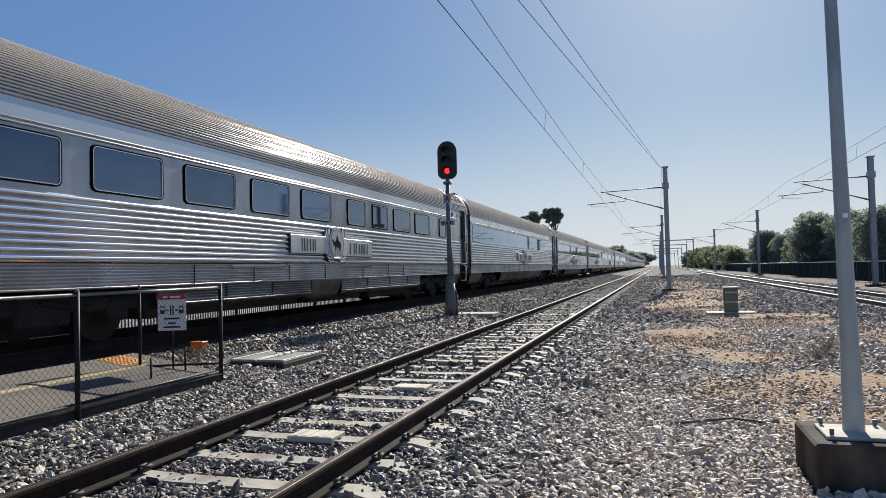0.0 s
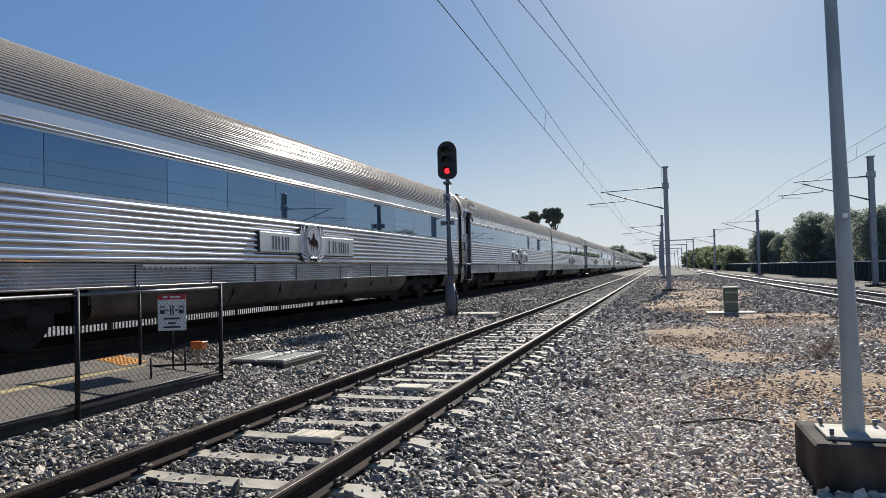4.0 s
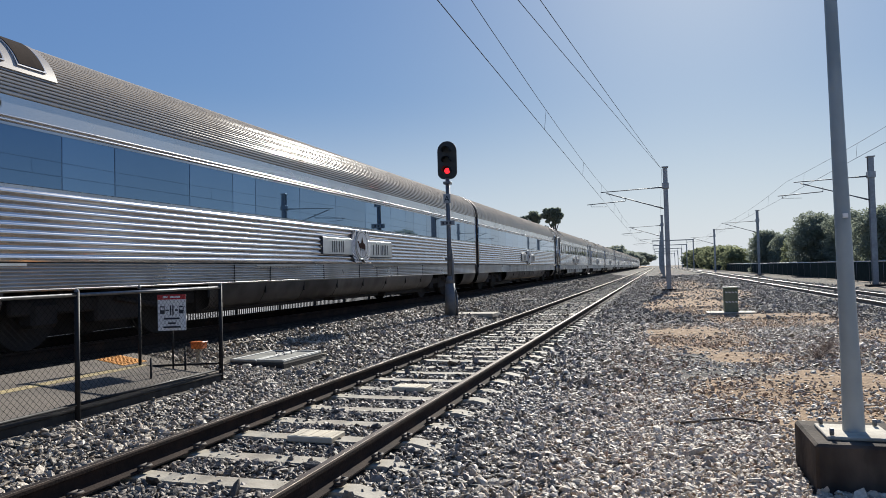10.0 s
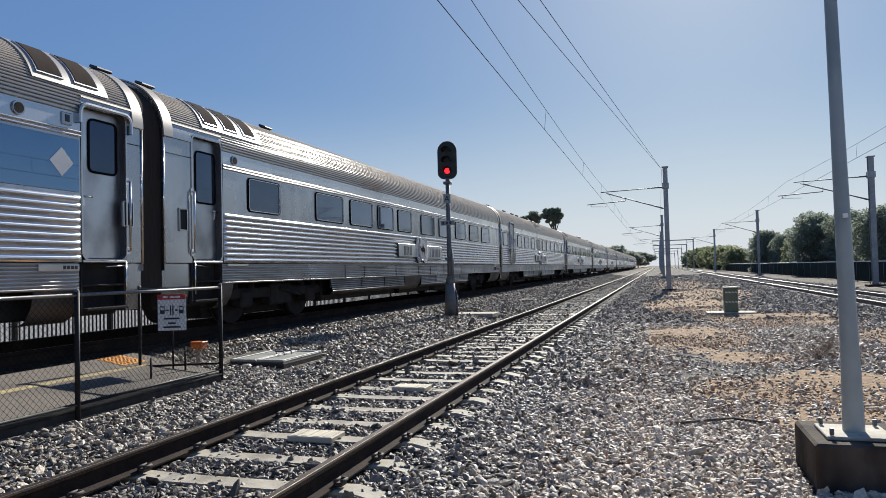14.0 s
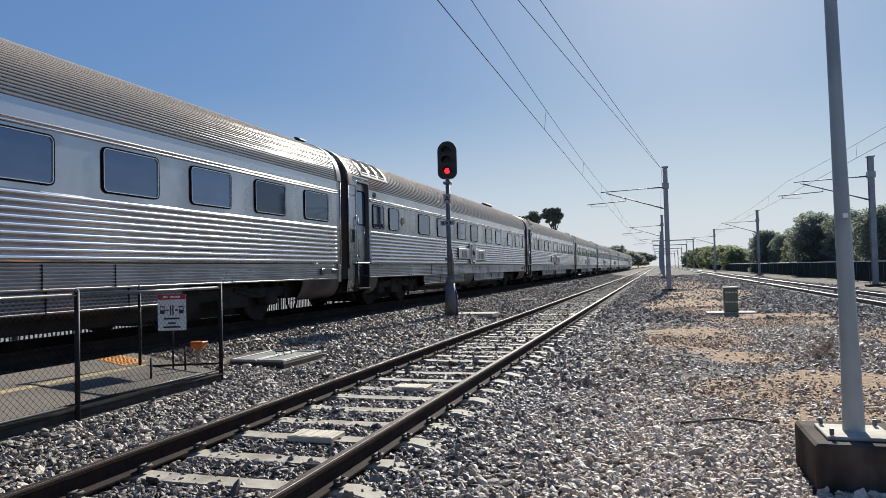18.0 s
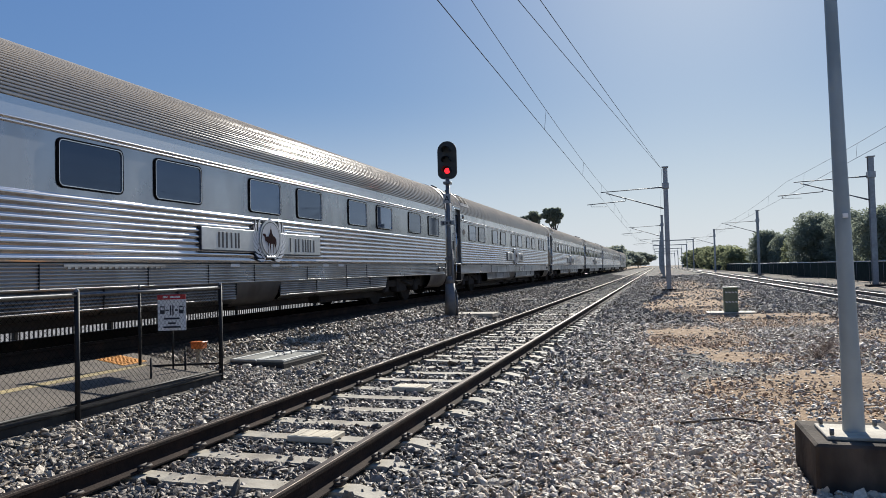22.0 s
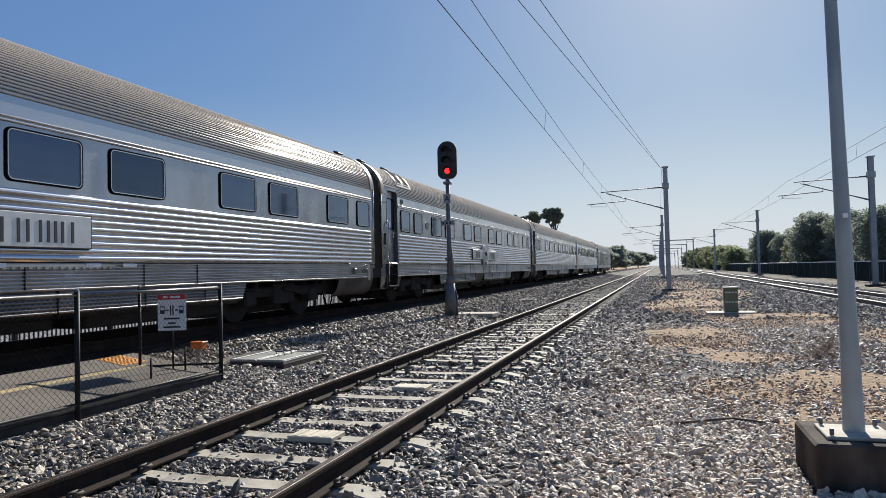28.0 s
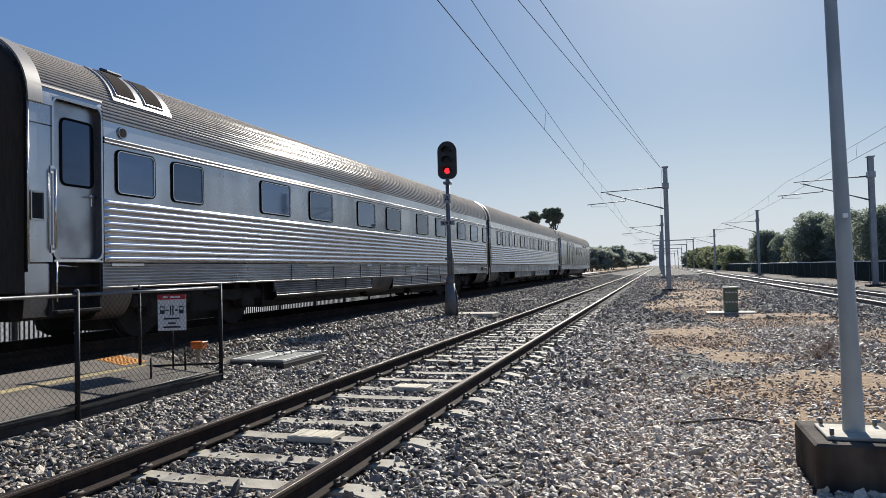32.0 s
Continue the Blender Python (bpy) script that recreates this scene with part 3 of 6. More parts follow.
    def steps():
        bm = bmesh.new()
        box(bm, SIDE - 0.45, SIDE - 0.20, 0.0, 0.80, 0.45, 1.11)
        box(bm, SIDE - 0.45, SIDE - 0.03, 0.0, 0.03, 0.45, 1.11)
        box(bm, SIDE - 0.45, SIDE - 0.03, 0.77, 0.80, 0.45, 1.11)
        box(bm, SIDE - 0.28, SIDE + 0.03, 0.02, 0.76, 0.48, 0.52, 0.008)
        box(bm, SIDE - 0.28, SIDE - 0.03, 0.02, 0.76, 0.80, 0.83, 0.008)
        return as_mesh(bm, "steps", M_BOGIE)
    part("steps", shared("steps", steps), None, d, "black boarding steps")
    part("step_rail", shared("steprail", lambda: as_mesh(tube(tubem((SIDE + 0.01, 0.04, 0.62), (SIDE + 0.01, 0.04, 1.12), 0.012, seg=6), (SIDE + 0.01, 0.04, 1.08), (SIDE - 0.02, 0.38, 1.06), 0.010, seg=6), "step_rail", M_STEEL)), None, d, "bent steel rail beside the steps")


def bogie(car, y):
    def frame_mesh():
        bm = bmesh.new()
        for s in (-1, 1):
            box(bm, s * 1.06 - 0.09, s * 1.06 + 0.09, -1.75, 1.75, 0.46, 0.66, 0.03)
            box(bm, s * 1.06 - 0.11, s * 1.06 + 0.11, -0.42, 0.42, 0.30, 0.72, 0.03)
            for e in (-1.25, 1.25):
                box(bm, s * 1.06 - 0.13, s * 1.06 + 0.13, e - 0.2, e + 0.2, 0.30, 0.62, 0.04)
                for q in (-0.27, 0.27):
                    tube(bm, (s * 1.06, e + q, 0.48), (s * 1.06, e + q, 0.80), 0.085, seg=8)
            tube(bm, (s * 1.2, -0.1, 0.62), (s * 1.2, 0.75, 0.48), 0.04, seg=6)
        box(bm, -1.1, 1.1, -0.25, 0.25, 0.42, 0.80, 0.03)
        box(bm, -0.6, 0.6, -1.85, 1.85, 0.13, 0.80, 0.03)
        return as_mesh(bm, "bogie_frame", M_BOGIE)
    b = part("bogie", shared("bogie", frame_mesh), None, car, "grimy black bogie")
    b.location.y = y
    def wheel_mesh():
        bm = bmesh.new()
        for s in (-1, 1):
            tube(bm, (s * 0.69, 0, 0), (s * 0.83, 0, 0), 0.46, seg=24)
            tube(bm, (s * 0.66, 0, 0), (s * 0.69, 0, 0), 0.487, seg=24)
        tube(bm, (-1.12, 0, 0), (1.12, 0, 0), 0.08, seg=8)
        return as_mesh(bm, "wheelset", M_BOGIE)
    for e in (-1.25, 1.25):
        w = part("wheelset", shared("wheel", wheel_mesh), None, b)
        w.location = (0, e, 0.46)


def shoulder(a0, a1, lift, n=26):
    """Points round the roof's shoulder between two angles, lifted off the ribs."""
    out = []
    for k in range(n + 1):
        a = math.radians(a0 + (a1 - a0) * k / n)
        out.append(((SIDE + lift) * math.cos(a) ** 0.80, 3.05 + (0.995 + lift) * math.sin(a) ** 0.92))
    return out


def curved_slab(name, a0, a1, lift, y0, y1, material):
    top, bottom = shoulder(a0, a1, lift), shoulder(a0, a1, 0.0)
    n = len(top)
    v = [(x, y, z) for y in (y0, y1) for x, z in top] + [(x, y, z) for y in (y0, y1) for x, z in bottom]
    f = [(i, n + i, n + i + 1, i + 1) for i in range(n - 1)]
    f += [(2 * n + i, i, i + 1, 2 * n + i + 1) for i in range(n - 1)] + [(n + i, 3 * n + i, 3 * n + i + 1, n + i + 1) for i in range(n - 1)]
    f += [(0, 2 * n, 3 * n, n), (n - 1, 2 * n - 1, 4 * n - 1, 3 * n - 1)]
    me = mesh_of(name, v, f, material, True)
    me.set_sharp_from_angle(angle=math.radians(50))
    return me


def flat_vent(car, y):
    """A dark lid on a low neck near the crown."""
    def lid():
        bm = bmesh.new()
        m = Matrix.Translation((0.72, 0, 3.955)) @ Matrix.Rotation(math.radians(21), 4, "Y")
        box(bm, -0.08, 0.08, -0.16, 0.16, 0.040, 0.088, 0.016, m)
        box(bm, -0.06, 0.06, -0.12, 0.12, -0.05, 0.045, 0.0, m)
        return as_mesh(bm, "roof_vent", M_VENT)
    part("roof_vent", shared("rv", lid), None, car, "flat dark roof vent").location.y = y


def roof_dome(car, y):
    """A long low oval cowl near the crown."""
    def cowl():
        bm = bmesh.new()
        m = Matrix.Translation((0.66, 0, 3.985)) @ Matrix.Rotation(math.radians(19), 4, "Y")
        rings = []
        for z, k in ((-0.06, 0.94), (0.045, 0.94), (0.05, 1.0), (0.085, 1.0), (0.115, 0.90), (0.135, 0.60)):
            rings.append([bm.verts.new(m @ Vector((0.24 * k * math.cos(math.radians(15 * q)), 0.53 * k * math.sin(math.radians(15 * q)), z))) for q in range(24)])
        for a, b in zip(rings, rings[1:]):
            for q in range(24):
                bm.faces.new((a[q], a[(q + 1) % 24], b[(q + 1) % 24], b[q]))
        bm.faces.new(rings[-1])
        return as_mesh(bm, "roof_cowl", M_VENT)
    part("roof_cowl", shared("cowl", cowl), None, car, "low oval dark roof cowl").location.y = y


def roof_vents(car, y, count=2):
    """Framed dark grilles in a smooth panel on the roof's shoulder."""
    h = part("hatch_panel", shared(("hframe", count), lambda: curved_slab("hatch_panel", 16.5, 56, 0.026, 0, 0.58 * count + 0.06, M_DULL)), None, car, "smooth panel on the roof shoulder")
    h.location.y = y
    for k in range(count):
        f = part("hatch_frame", shared("hring", lambda: curved_slab("hatch_frame", 21, 52, 0.042, 0, 0.41, M_BEAD)), None, h, "bright curved frame")
        f.location.y = 0.08 + 0.58 * k
        part("grille", shared("hgrille", lambda: curved_slab("grille", 22.5, 50, 0.048, 0.025, 0.385, M_GRILLE)), None, f, "dark brown grille")
        part("hinge", shared("hhinge", lambda: as_mesh(boxm(SIDE * 0.93, SIDE * 0.965, 0.18, 0.24, 3.40, 3.425, 0.006), "hinge", M_DULL)), None, f)


M_VENT = surface("vent_grey_black", (0.03, 0.032, 0.036), (0.02, 0.021, 0.024), 6, 0.6)
M_DULL = surface("dull_roof_panel", (0.42, 0.405, 0.385), (0.34, 0.325, 0.305), 2.2, 0.36, 1.0, rough2=0.42, vary=0.06, stain=(0.33, 0.31, 0.285), stain_scale=2.0)
dusty(M_DULL, (0.46, 0.40, 0.34), 0.45)
M_GRILLE = surface("brown_grille", (0.05, 0.038, 0.031), (0.03, 0.023, 0.02), 3, 0.95, 0.0, spec=0.05, stretch=(1, 30, 1))


def blade(bm, x, p, q, w0, w1):
    """A flat tapered strip in the side's plane, between two points (y, z)."""
    (y0, z0), (y1, z1) = p, q
    l = math.hypot(y1 - y0, z1 - z0)
    ny, nz = -(z1 - z0) / l, (y1 - y0) / l
    f = [bm.verts.new((x, yy + s * w * ny, zz + s * w * nz)) for yy, zz, w, s in ((y0, z0, w0, 1), (y1, z1, w1, 1), (y1, z1, w1, -1), (y0, z0, w0, -1))]
    bm.faces.new(f)


M_WREATH = surface("bright_leaf_metal", (0.80, 0.80, 0.79), (0.72, 0.72, 0.71), 8, 0.45)


def emblem(car, y):
    """Round crest in a leaf wreath between two name plates; the name itself is drawn as plain bars."""
    zc = 1.575
    c = part("crest", shared("crest", lambda: as_mesh(oval(bmesh.new(), 0.375, 0.365, SIDE + 0.03, SIDE + 0.078), "crest", M_PLATE)), None, car, "round silver crest")
    c.location = (0, y, zc + 0.005)
    part("crest_field", shared("field", lambda: as_mesh(oval(bmesh.new(), 0.325, 0.315, SIDE + 0.07, SIDE + 0.082), "crest_field", M_FIELD)), None, c)
    def ring(a, b, x, mat):
        bm = bmesh.new()
        lines = [[bm.verts.new((x, r * math.cos(math.radians(10 * k)), 0.97 * r * math.sin(math.radians(10 * k)))) for k in range(36)] for r in (a, b)]
        for k in range(36):
            m = (k + 1) % 36
            bm.faces.new((lines[0][k], lines[0][m], lines[1][m], lines[1][k]))
        return as_mesh(bm, "crest_ring", mat)
    part("crest_ring", shared("ring", lambda: ring(0.333, 0.318, SIDE + 0.084, M_INK)), None, c, "thin dark ring")
    part("crest_ring", shared("ring2", lambda: ring(0.392, 0.372, SIDE + 0.06, M_INK)), None, c, "thin dark ring")
    part("crest_foot", shared("foot", lambda: as_mesh(boxm(SIDE + 0.079, SIDE + 0.088, -0.16, 0.16, -0.362, -0.325, 0.003), "crest_foot", M_PLATE)), None, c, "flat silver foot of the crest")
    for s in (-1, 1):
        def leaves(s=s, edge=False):
            """A stem with pairs of pointed leaves along it."""
            bm, x, n = bmesh.new(), SIDE + (0.040 if edge else 0.062), 7
            at = lambda a, r: bm.verts.new((x, s * r * math.cos(a), 0.96 * r * math.sin(a)))
            stem = []
            for k in range(n + 1):
                a = math.radians(-68 + 92 * k / n)
                stem.append((at(a, 0.420), at(a, 0.445), a))
            for (p, q, a), (p1, q1, _) in zip(stem, stem[1:]):
                bm.faces.new((p, p1, q1, q))
                for base, r, out in ((q, 0.445, 1), (p, 0.420, -0.30)):
                    bm.faces.new((base, at(a + 0.08, r + 0.052 * out), at(a + 0.24, r + 0.112 * out), at(a + 0.46, r + 0.160 * out), at(a + 0.35, r + 0.092 * out), at(a + 0.20, r + 0.034 * out)))
            p, q, a = stem[-1]
            bm.faces.new((p, at(a + 0.16, 0.40), at(a + 0.46, 0.50), at(a + 0.22, 0.50), q))
            if edge:
                bmesh.ops.split_edges(bm, edges=bm.edges[:])
                for f in bm.faces:
                    mid = f.calc_center_median()
                    for v in f.verts:
                        v.co = mid + (v.co - mid) + (v.co - mid).normalized() * 0.014
            bmesh.ops.solidify(bm, geom=bm.faces[:], thickness=0.008 if edge else 0.02)
            return as_mesh(bm, "leaf_edge" if edge else "wreath", M_INK if edge else M_WREATH)
        w = part("wreath", shared(("wreath", s), leaves), None, c, "silver leaf wreath")
        part("leaf_edge", shared(("ledge", s), lambda: leaves(s, True)), None, w, "dark outline of the leaves")
    def figure():
        """A flat four-legged animal shape with a tall hump."""
        bm, x = bmesh.new(), SIDE + 0.086
        body = [bm.verts.new((x, 0.03 + 0.155 * math.cos(math.radians(20 * k)), -0.02 + (0.085 if k < 9 else 0.075) * math.sin(math.radians(20 * k)))) for k in range(18)]
        bm.faces.new(body)
        for p, q, w0, w1 in (((0.00, 0.02), (0.0, 0.12), 0.10, 0.040), ((0.0, 0.10), (0.0, 0.19), 0.045, 0.018), ((0.0, 0.18), (0.0, 0.25), 0.010, 0.005), ((-0.08, -0.01), (-0.17, -0.03), 0.07, 0.042), ((-0.16, -0.04), (-0.215, 0.07), 0.042, 0.028),
                             ((-0.205, 0.06), (-0.285, 0.075), 0.034, 0.016), ((-0.09, -0.05), (-0.115, -0.17), 0.022, 0.010), ((-0.113, -0.16), (-0.095, -0.28), 0.010, 0.007), ((-0.03, -0.06), (-0.012, -0.28), 0.022, 0.007),
                             ((0.13, -0.03), (0.165, -0.15), 0.040, 0.014), ((0.165, -0.14), (0.185, -0.28), 0.012, 0.007), ((0.10, -0.06), (0.085, -0.28), 0.022, 0.007), ((0.18, 0.0), (0.20, -0.11), 0.012, 0.006)):
            blade(bm, x, p, q, w0, w1)
        bmesh.ops.solidify(bm, geom=bm.faces[:], thickness=0.004)
        return as_mesh(bm, "crest_figure", M_RED)
    part("crest_figure", shared("figure", figure), None, c, "dark maroon animal shape")
    for s, w, h, dz, bars in ((-1, 1.66, 0.19, -0.05, ((0.43, 0.60), (0.65, 0.85), (0.91, 1.07))), (1, 1.68, 0.205, -0.075, ((0.35, 0.63), (0.69, 0.93), (0.98, 1.15), (1.19, 1.41)))):
        off = 0.40 if s > 0 else -0.40 - w
        def plate(w=w, h=h):
            return as_mesh(boxm(SIDE + 0.03, SIDE + 0.055, 0, w, -h, h, 0.006), "name_plate", M_PLATE)
        p = part("name_plate", shared(("plate", s), plate), None, car, "silver plate with dark bars")
        p.location = (0, y + off, zc + dz)
        part("plate_edge", shared(("pedge", s), lambda: as_mesh(rounded(bmesh.new(), -0.012, w + 0.012, -h - 0.012, h + 0.012, 0.01, SIDE + 0.02, SIDE + 0.05, 2, hole=0.012), "plate_edge", M_INK)), None, p, "thin dark edge")
        for k, (a, b) in enumerate(bars):
            tall = 0.145 if k or s < 0 else 0.155
            for q in (a + 0.01, b - 0.055):
                d = part("bar", shared(("bar", tall), lambda: as_mesh(boxm(SIDE + 0.054, SIDE + 0.060, 0, 0.045, -tall, tall * 0.85, 0.002), "bar", M_INK)), None, p)
                d.location.y = q


def oval(bm, ry, rz, x0, x1, seg=36):
    f = [bm.verts.new((x1, ry * math.cos(2 * math.pi * k / seg), rz * math.sin(2 * math.pi * k / seg))) for k in range(seg)]
    b = [bm.verts.new((x0, v.co.y, v.co.z)) for v in f]
    bm.faces.new(f)
    for k in range(seg):
        j = (k + 1) % seg
        bm.faces.new((b[k], b[j], f[j], f[k]))
    return bm


def louvre():
    bm = bmesh.new()
    box(bm, SIDE - 0.03, SIDE - 0.006, 0, 1.9, 1.06, 1.09)
    for k in range(16):
        box(bm, SIDE - 0.02, SIDE + 0.002, 0.05 + k * 0.115, 0.10 + k * 0.115, 1.035, 1.055)
    return as_mesh(bm, "louvre_panel", M_SKIRT)


def middle_doors(car, y):
    """A pair of plain folding leaves in a rounded surround, with a grab rail on each side."""
    for k in range(2):
        d = part("door", shared("mid", lambda: as_mesh(boxm(SIDE - 0.02, SIDE + 0.022, 0.0, 0.385, 1.20, 3.16, 0.008), "door", M_DOOR)), None, car, "half of a plain steel double door")
        d.location.y = y + 0.06 + 0.395 * k
        part("edge_strip", shared("midedge", lambda: as_mesh(boxm(SIDE + 0.02, SIDE + 0.032, 0.365, 0.39, 1.20, 3.15, 0.004), "edge_strip", M_BEAD)), None, d)
    f = part("door_frame", shared("midframe", lambda: as_mesh(rounded(bmesh.new(), 0, 0.92, 1.13, 3.27, 0.10, SIDE - 0.04, SIDE + 0.06, 5, hole=0.05), "door_frame", M_PANEL)), None, car, "rounded steel door surround")
    f.location.y = y
    part("door_gap", shared("midgap", lambda: as_mesh(rounded(bmesh.new(), 0.05, 0.87, 1.18, 3.22, 0.06, SIDE + 0.022, SIDE + 0.034, 5, hole=0.02), "door_gap", M_RUBBER)), None, f)
    for q in (0.0, 0.93):
        g = part("grab_rail", shared("midgrab", lambda: as_mesh(tube(tube(tubem((SIDE + 0.10, 0, 1.26), (SIDE + 0.10, 0, 2.62), 0.016, seg=8), (SIDE, 0, 1.26), (SIDE + 0.10, 0, 1.26), 0.014, seg=6), (SIDE, 0, 2.62), (SIDE + 0.10, 0, 2.62), 0.014, seg=6), "grab_rail", M_STEEL)), None, f, "polished grab rail")
        g.location.y = q
    b = part("lamp_box", shared("midbox", lambda: as_mesh(rounded(bmesh.new(), 0, 0.27, 1.70, 1.94, 0.02, SIDE, SIDE + 0.045, hole=0.025), "lamp_box", M_PANEL)), None, car, "square black button box in the flutes")
    b.location.y = y - 0.42
    part("recess", shared("midrecess", lambda: as_mesh(boxm(SIDE + 0.02, SIDE + 0.036, 0.02, 0.25, 1.72, 1.92), "recess", M_BLACK)), None, b)


def round_vent(car, y):
    v = part("round_vent", shared("rvent", lambda: as_mesh(oval(bmesh.new(), 0.085, 0.085, SIDE - 0.01, SIDE + 0.02, 20), "round_vent", M_PANEL)), None, car)
    v.location = (0, y, 2.93)
    part("grille", shared("rventin", lambda: as_mesh(oval(bmesh.new(), 0.065, 0.065, SIDE + 0.01, SIDE + 0.024, 16), "grille", M_BOGIE)), None, v)


def end_fittings(car, front, fd=0.05):
    """Lamp box, round vent, gutter and plate bars beside an end door."""
    q = (lambda v: v + fd - 0.05) if front else (lambda v: CAR_L - v)
    d = part("lamp_box", shared("lampbox", lambda: as_mesh(rounded(bmesh.new(), -0.10, 0.10, 1.62, 1.98, 0.02, SIDE - 0.02, SIDE + 0.012, hole=0.018), "lamp_box", M_PANEL)), None, car, "recessed black button box")
    d.location.y = q(0.52)
    part("recess", shared("lampin", lambda: as_mesh(boxm(SIDE - 0.012, SIDE - 0.004, -0.075, 0.075, 1.645, 1.955), "recess", M_BLACK)), None, d)
    if not front:
        k = part("lamp_bracket", shared("lbr", lambda: as_mesh(boxm(SIDE - 0.01, SIDE + 0.022, 0, 0.16, 2.86, 3.02, 0.01), "lamp_bracket", M_PANEL)), None, car, "small steel lamp bracket")
        k.location.y = CAR_L - 1.66
        part("lamp_slot", shared("lsl", lambda: as_mesh(boxm(SIDE + 0.022, SIDE + 0.026, 0.04, 0.11, 2.90, 2.99), "lamp_slot", M_INK)), None, k)
        round_vent(car, CAR_L - 2.28)
        return tail_plate(car)
    s = part("step_plate", shared("splate", lambda: as_mesh(boxm(SIDE - 0.034, SIDE - 0.004, 0, 0.62, 1.065, 1.108, 0.004), "step_plate", M_BOARD)), None, car, "pale steel strip over the skirt")
    s.location.y = 1.67 + fd
    round_vent(car, q(1.92))


def tail_plate(car):
    p = part("end_plate", shared("eplate", lambda: as_mesh(boxm(SIDE - 0.034, SIDE - 0.006, 0, 0.62, 1.005, 1.095, 0.004), "end_plate", M_SKIRT)), None, car, "small steel plate with dark bars")
    p.location.y = CAR_L - 2.0
    for k in range(4):
        r = part("bar", shared("pbar", lambda: as_mesh(boxm(SIDE - 0.008, SIDE - 0.003, 0, 0.045, 1.03, 1.075), "bar", M_INK)), None, p)
        r.location.y = 0.36 + 0.06 * k


def builder_plate(car, y):
    """Oval plaque held by four bright screws."""
    o = part("plaque", shared("plaque", lambda: as_mesh(oval(bmesh.new(), 0.15, 0.115, SIDE, SIDE + 0.014, 28), "plaque", M_PLAQUE)), None, car, "oval grey-brown plaque")
    o.location = (0, y, 2.36)
    for sy, sz in ((-0.13, 0), (0.13, 0), (0, -0.097), (0, 0.097)):
        s = part("screw", shared("screw", lambda: as_mesh(tubem((SIDE + 0.012, 0, 0), (SIDE + 0.024, 0, 0), 0.012, seg=8), "screw", M_PLATE)), None, o)
        s.location.y, s.location.z = sy, sz


def tail_fittings(car):
    """Plates and a small box on the skirt at the rear end, and hoses hanging under it."""
    part("step_plate", shared("tstrip", lambda: as_mesh(boxm(SIDE - 0.034, SIDE - 0.004, 22.23, 23.20, 1.065, 1.115, 0.004), "step_plate", M_BOARD)), None, car, "pale steel strip over the skirt")
    part("junction_box", shared("tbox", lambda: as_mesh(boxm(SIDE - 0.04, SIDE + 0.035, 22.48, 22.59, 0.87, 1.01, 0.012), "junction_box", M_SKIRT_LOW)), None, car, "small steel box on the skirt")
    p = part("end_plate", shared("tplate", lambda: as_mesh(boxm(SIDE - 0.04, SIDE - 0.006, 22.66, 23.34, 0.885, 0.995, 0.006), "end_plate", M_SKIRT_LOW)), None, car, "long steel plate with a dark bar")
    part("bar", shared("tbar", lambda: as_mesh(boxm(SIDE - 0.010, SIDE + 0.004, 23.02, 23.32, 0.895, 0.985, 0.003), "bar", M_BLACK)), None, p)
    part("corner_plate", shared("tcorner", lambda: as_mesh(boxm(SIDE - 0.06, SIDE - 0.008, 23.40, 23.53, 0.70, 1.118, 0.008), "corner_plate", M_SKIRT)), None, car, "smooth steel corner under the floor")
    for y0, y1, sag, x in ((21.75, 22.2, 0.16, 1.0), (22.95, 23.5, 0.13, 0.9), (23.55, 24.05, 0.24, 1.0)):
        def hose():
            bm, rings, last = bmesh.new(), [], 10
            pts = [(y0 + (y1 - y0) * k / last, 0.40 - (sag + 0.12) * math.sin(math.pi * k / last) ** 0.6) for k in range(last + 1)]
            for k, (py, pz) in enumerate(pts):
                (ay, az), (by, bz) = pts[max(0, k - 1)], pts[min(last, k + 1)]
                l = math.hypot(by - ay, bz - az)
                rings.append([bm.verts.new((x + 0.022 * math.cos(math.radians(60 * q)), py - 0.022 * (bz - az) / l * math.sin(math.radians(60 * q)), pz + 0.022 * (by - ay) / l * math.sin(math.radians(60 * q)))) for q in range(6)])
            for a, b in zip(rings, rings[1:]):
                for q in range(6):
                    bm.faces.new((a[q], a[(q + 1) % 6], b[(q + 1) % 6], b[q]))
            return as_mesh(bm, "hose", M_RUBBER)
        part("hose", shared(("hose", y0), hose), None, car, "hanging black rubber hose")


HATCHES = {7: 1.22, 9: 1.08, 10: 1.84, 11: 1.76, 12: 1.78, 13: 1.86, 14: 1.70}   # from the front end, where there is a front door
VENTS = {0: (23.46, 24.44), 1: (19.81, 23.52, 24.45), 2: (2.33,), 3: (2.33,), 4: (23.52, 24.45), 5: (2.33,), 6: (23.52, 24.45),
         7: (4.3, 24.44), 8: (4.3, 6.45, 7.85, 22.95), 10: (2.30, 24.4), 11: (2.40, 24.44), 12: (2.33, 23.24, 24.68), 13: (2.63, 23.0), 14: (2.40,), 15: (23.46, 24.44)}
SIGNS = {3: 1.98, 6: 22.09}
PLAQUES = {8: 3.54, 9: 3.95, 10: 1.95, 11: 2.05, 12: 4.4, 13: 4.47}
M_PLAQUE = surface("plaque_bronze", (0.16, 0.13, 0.11), (0.11, 0.09, 0.08), 20, 0.4, 0.6)


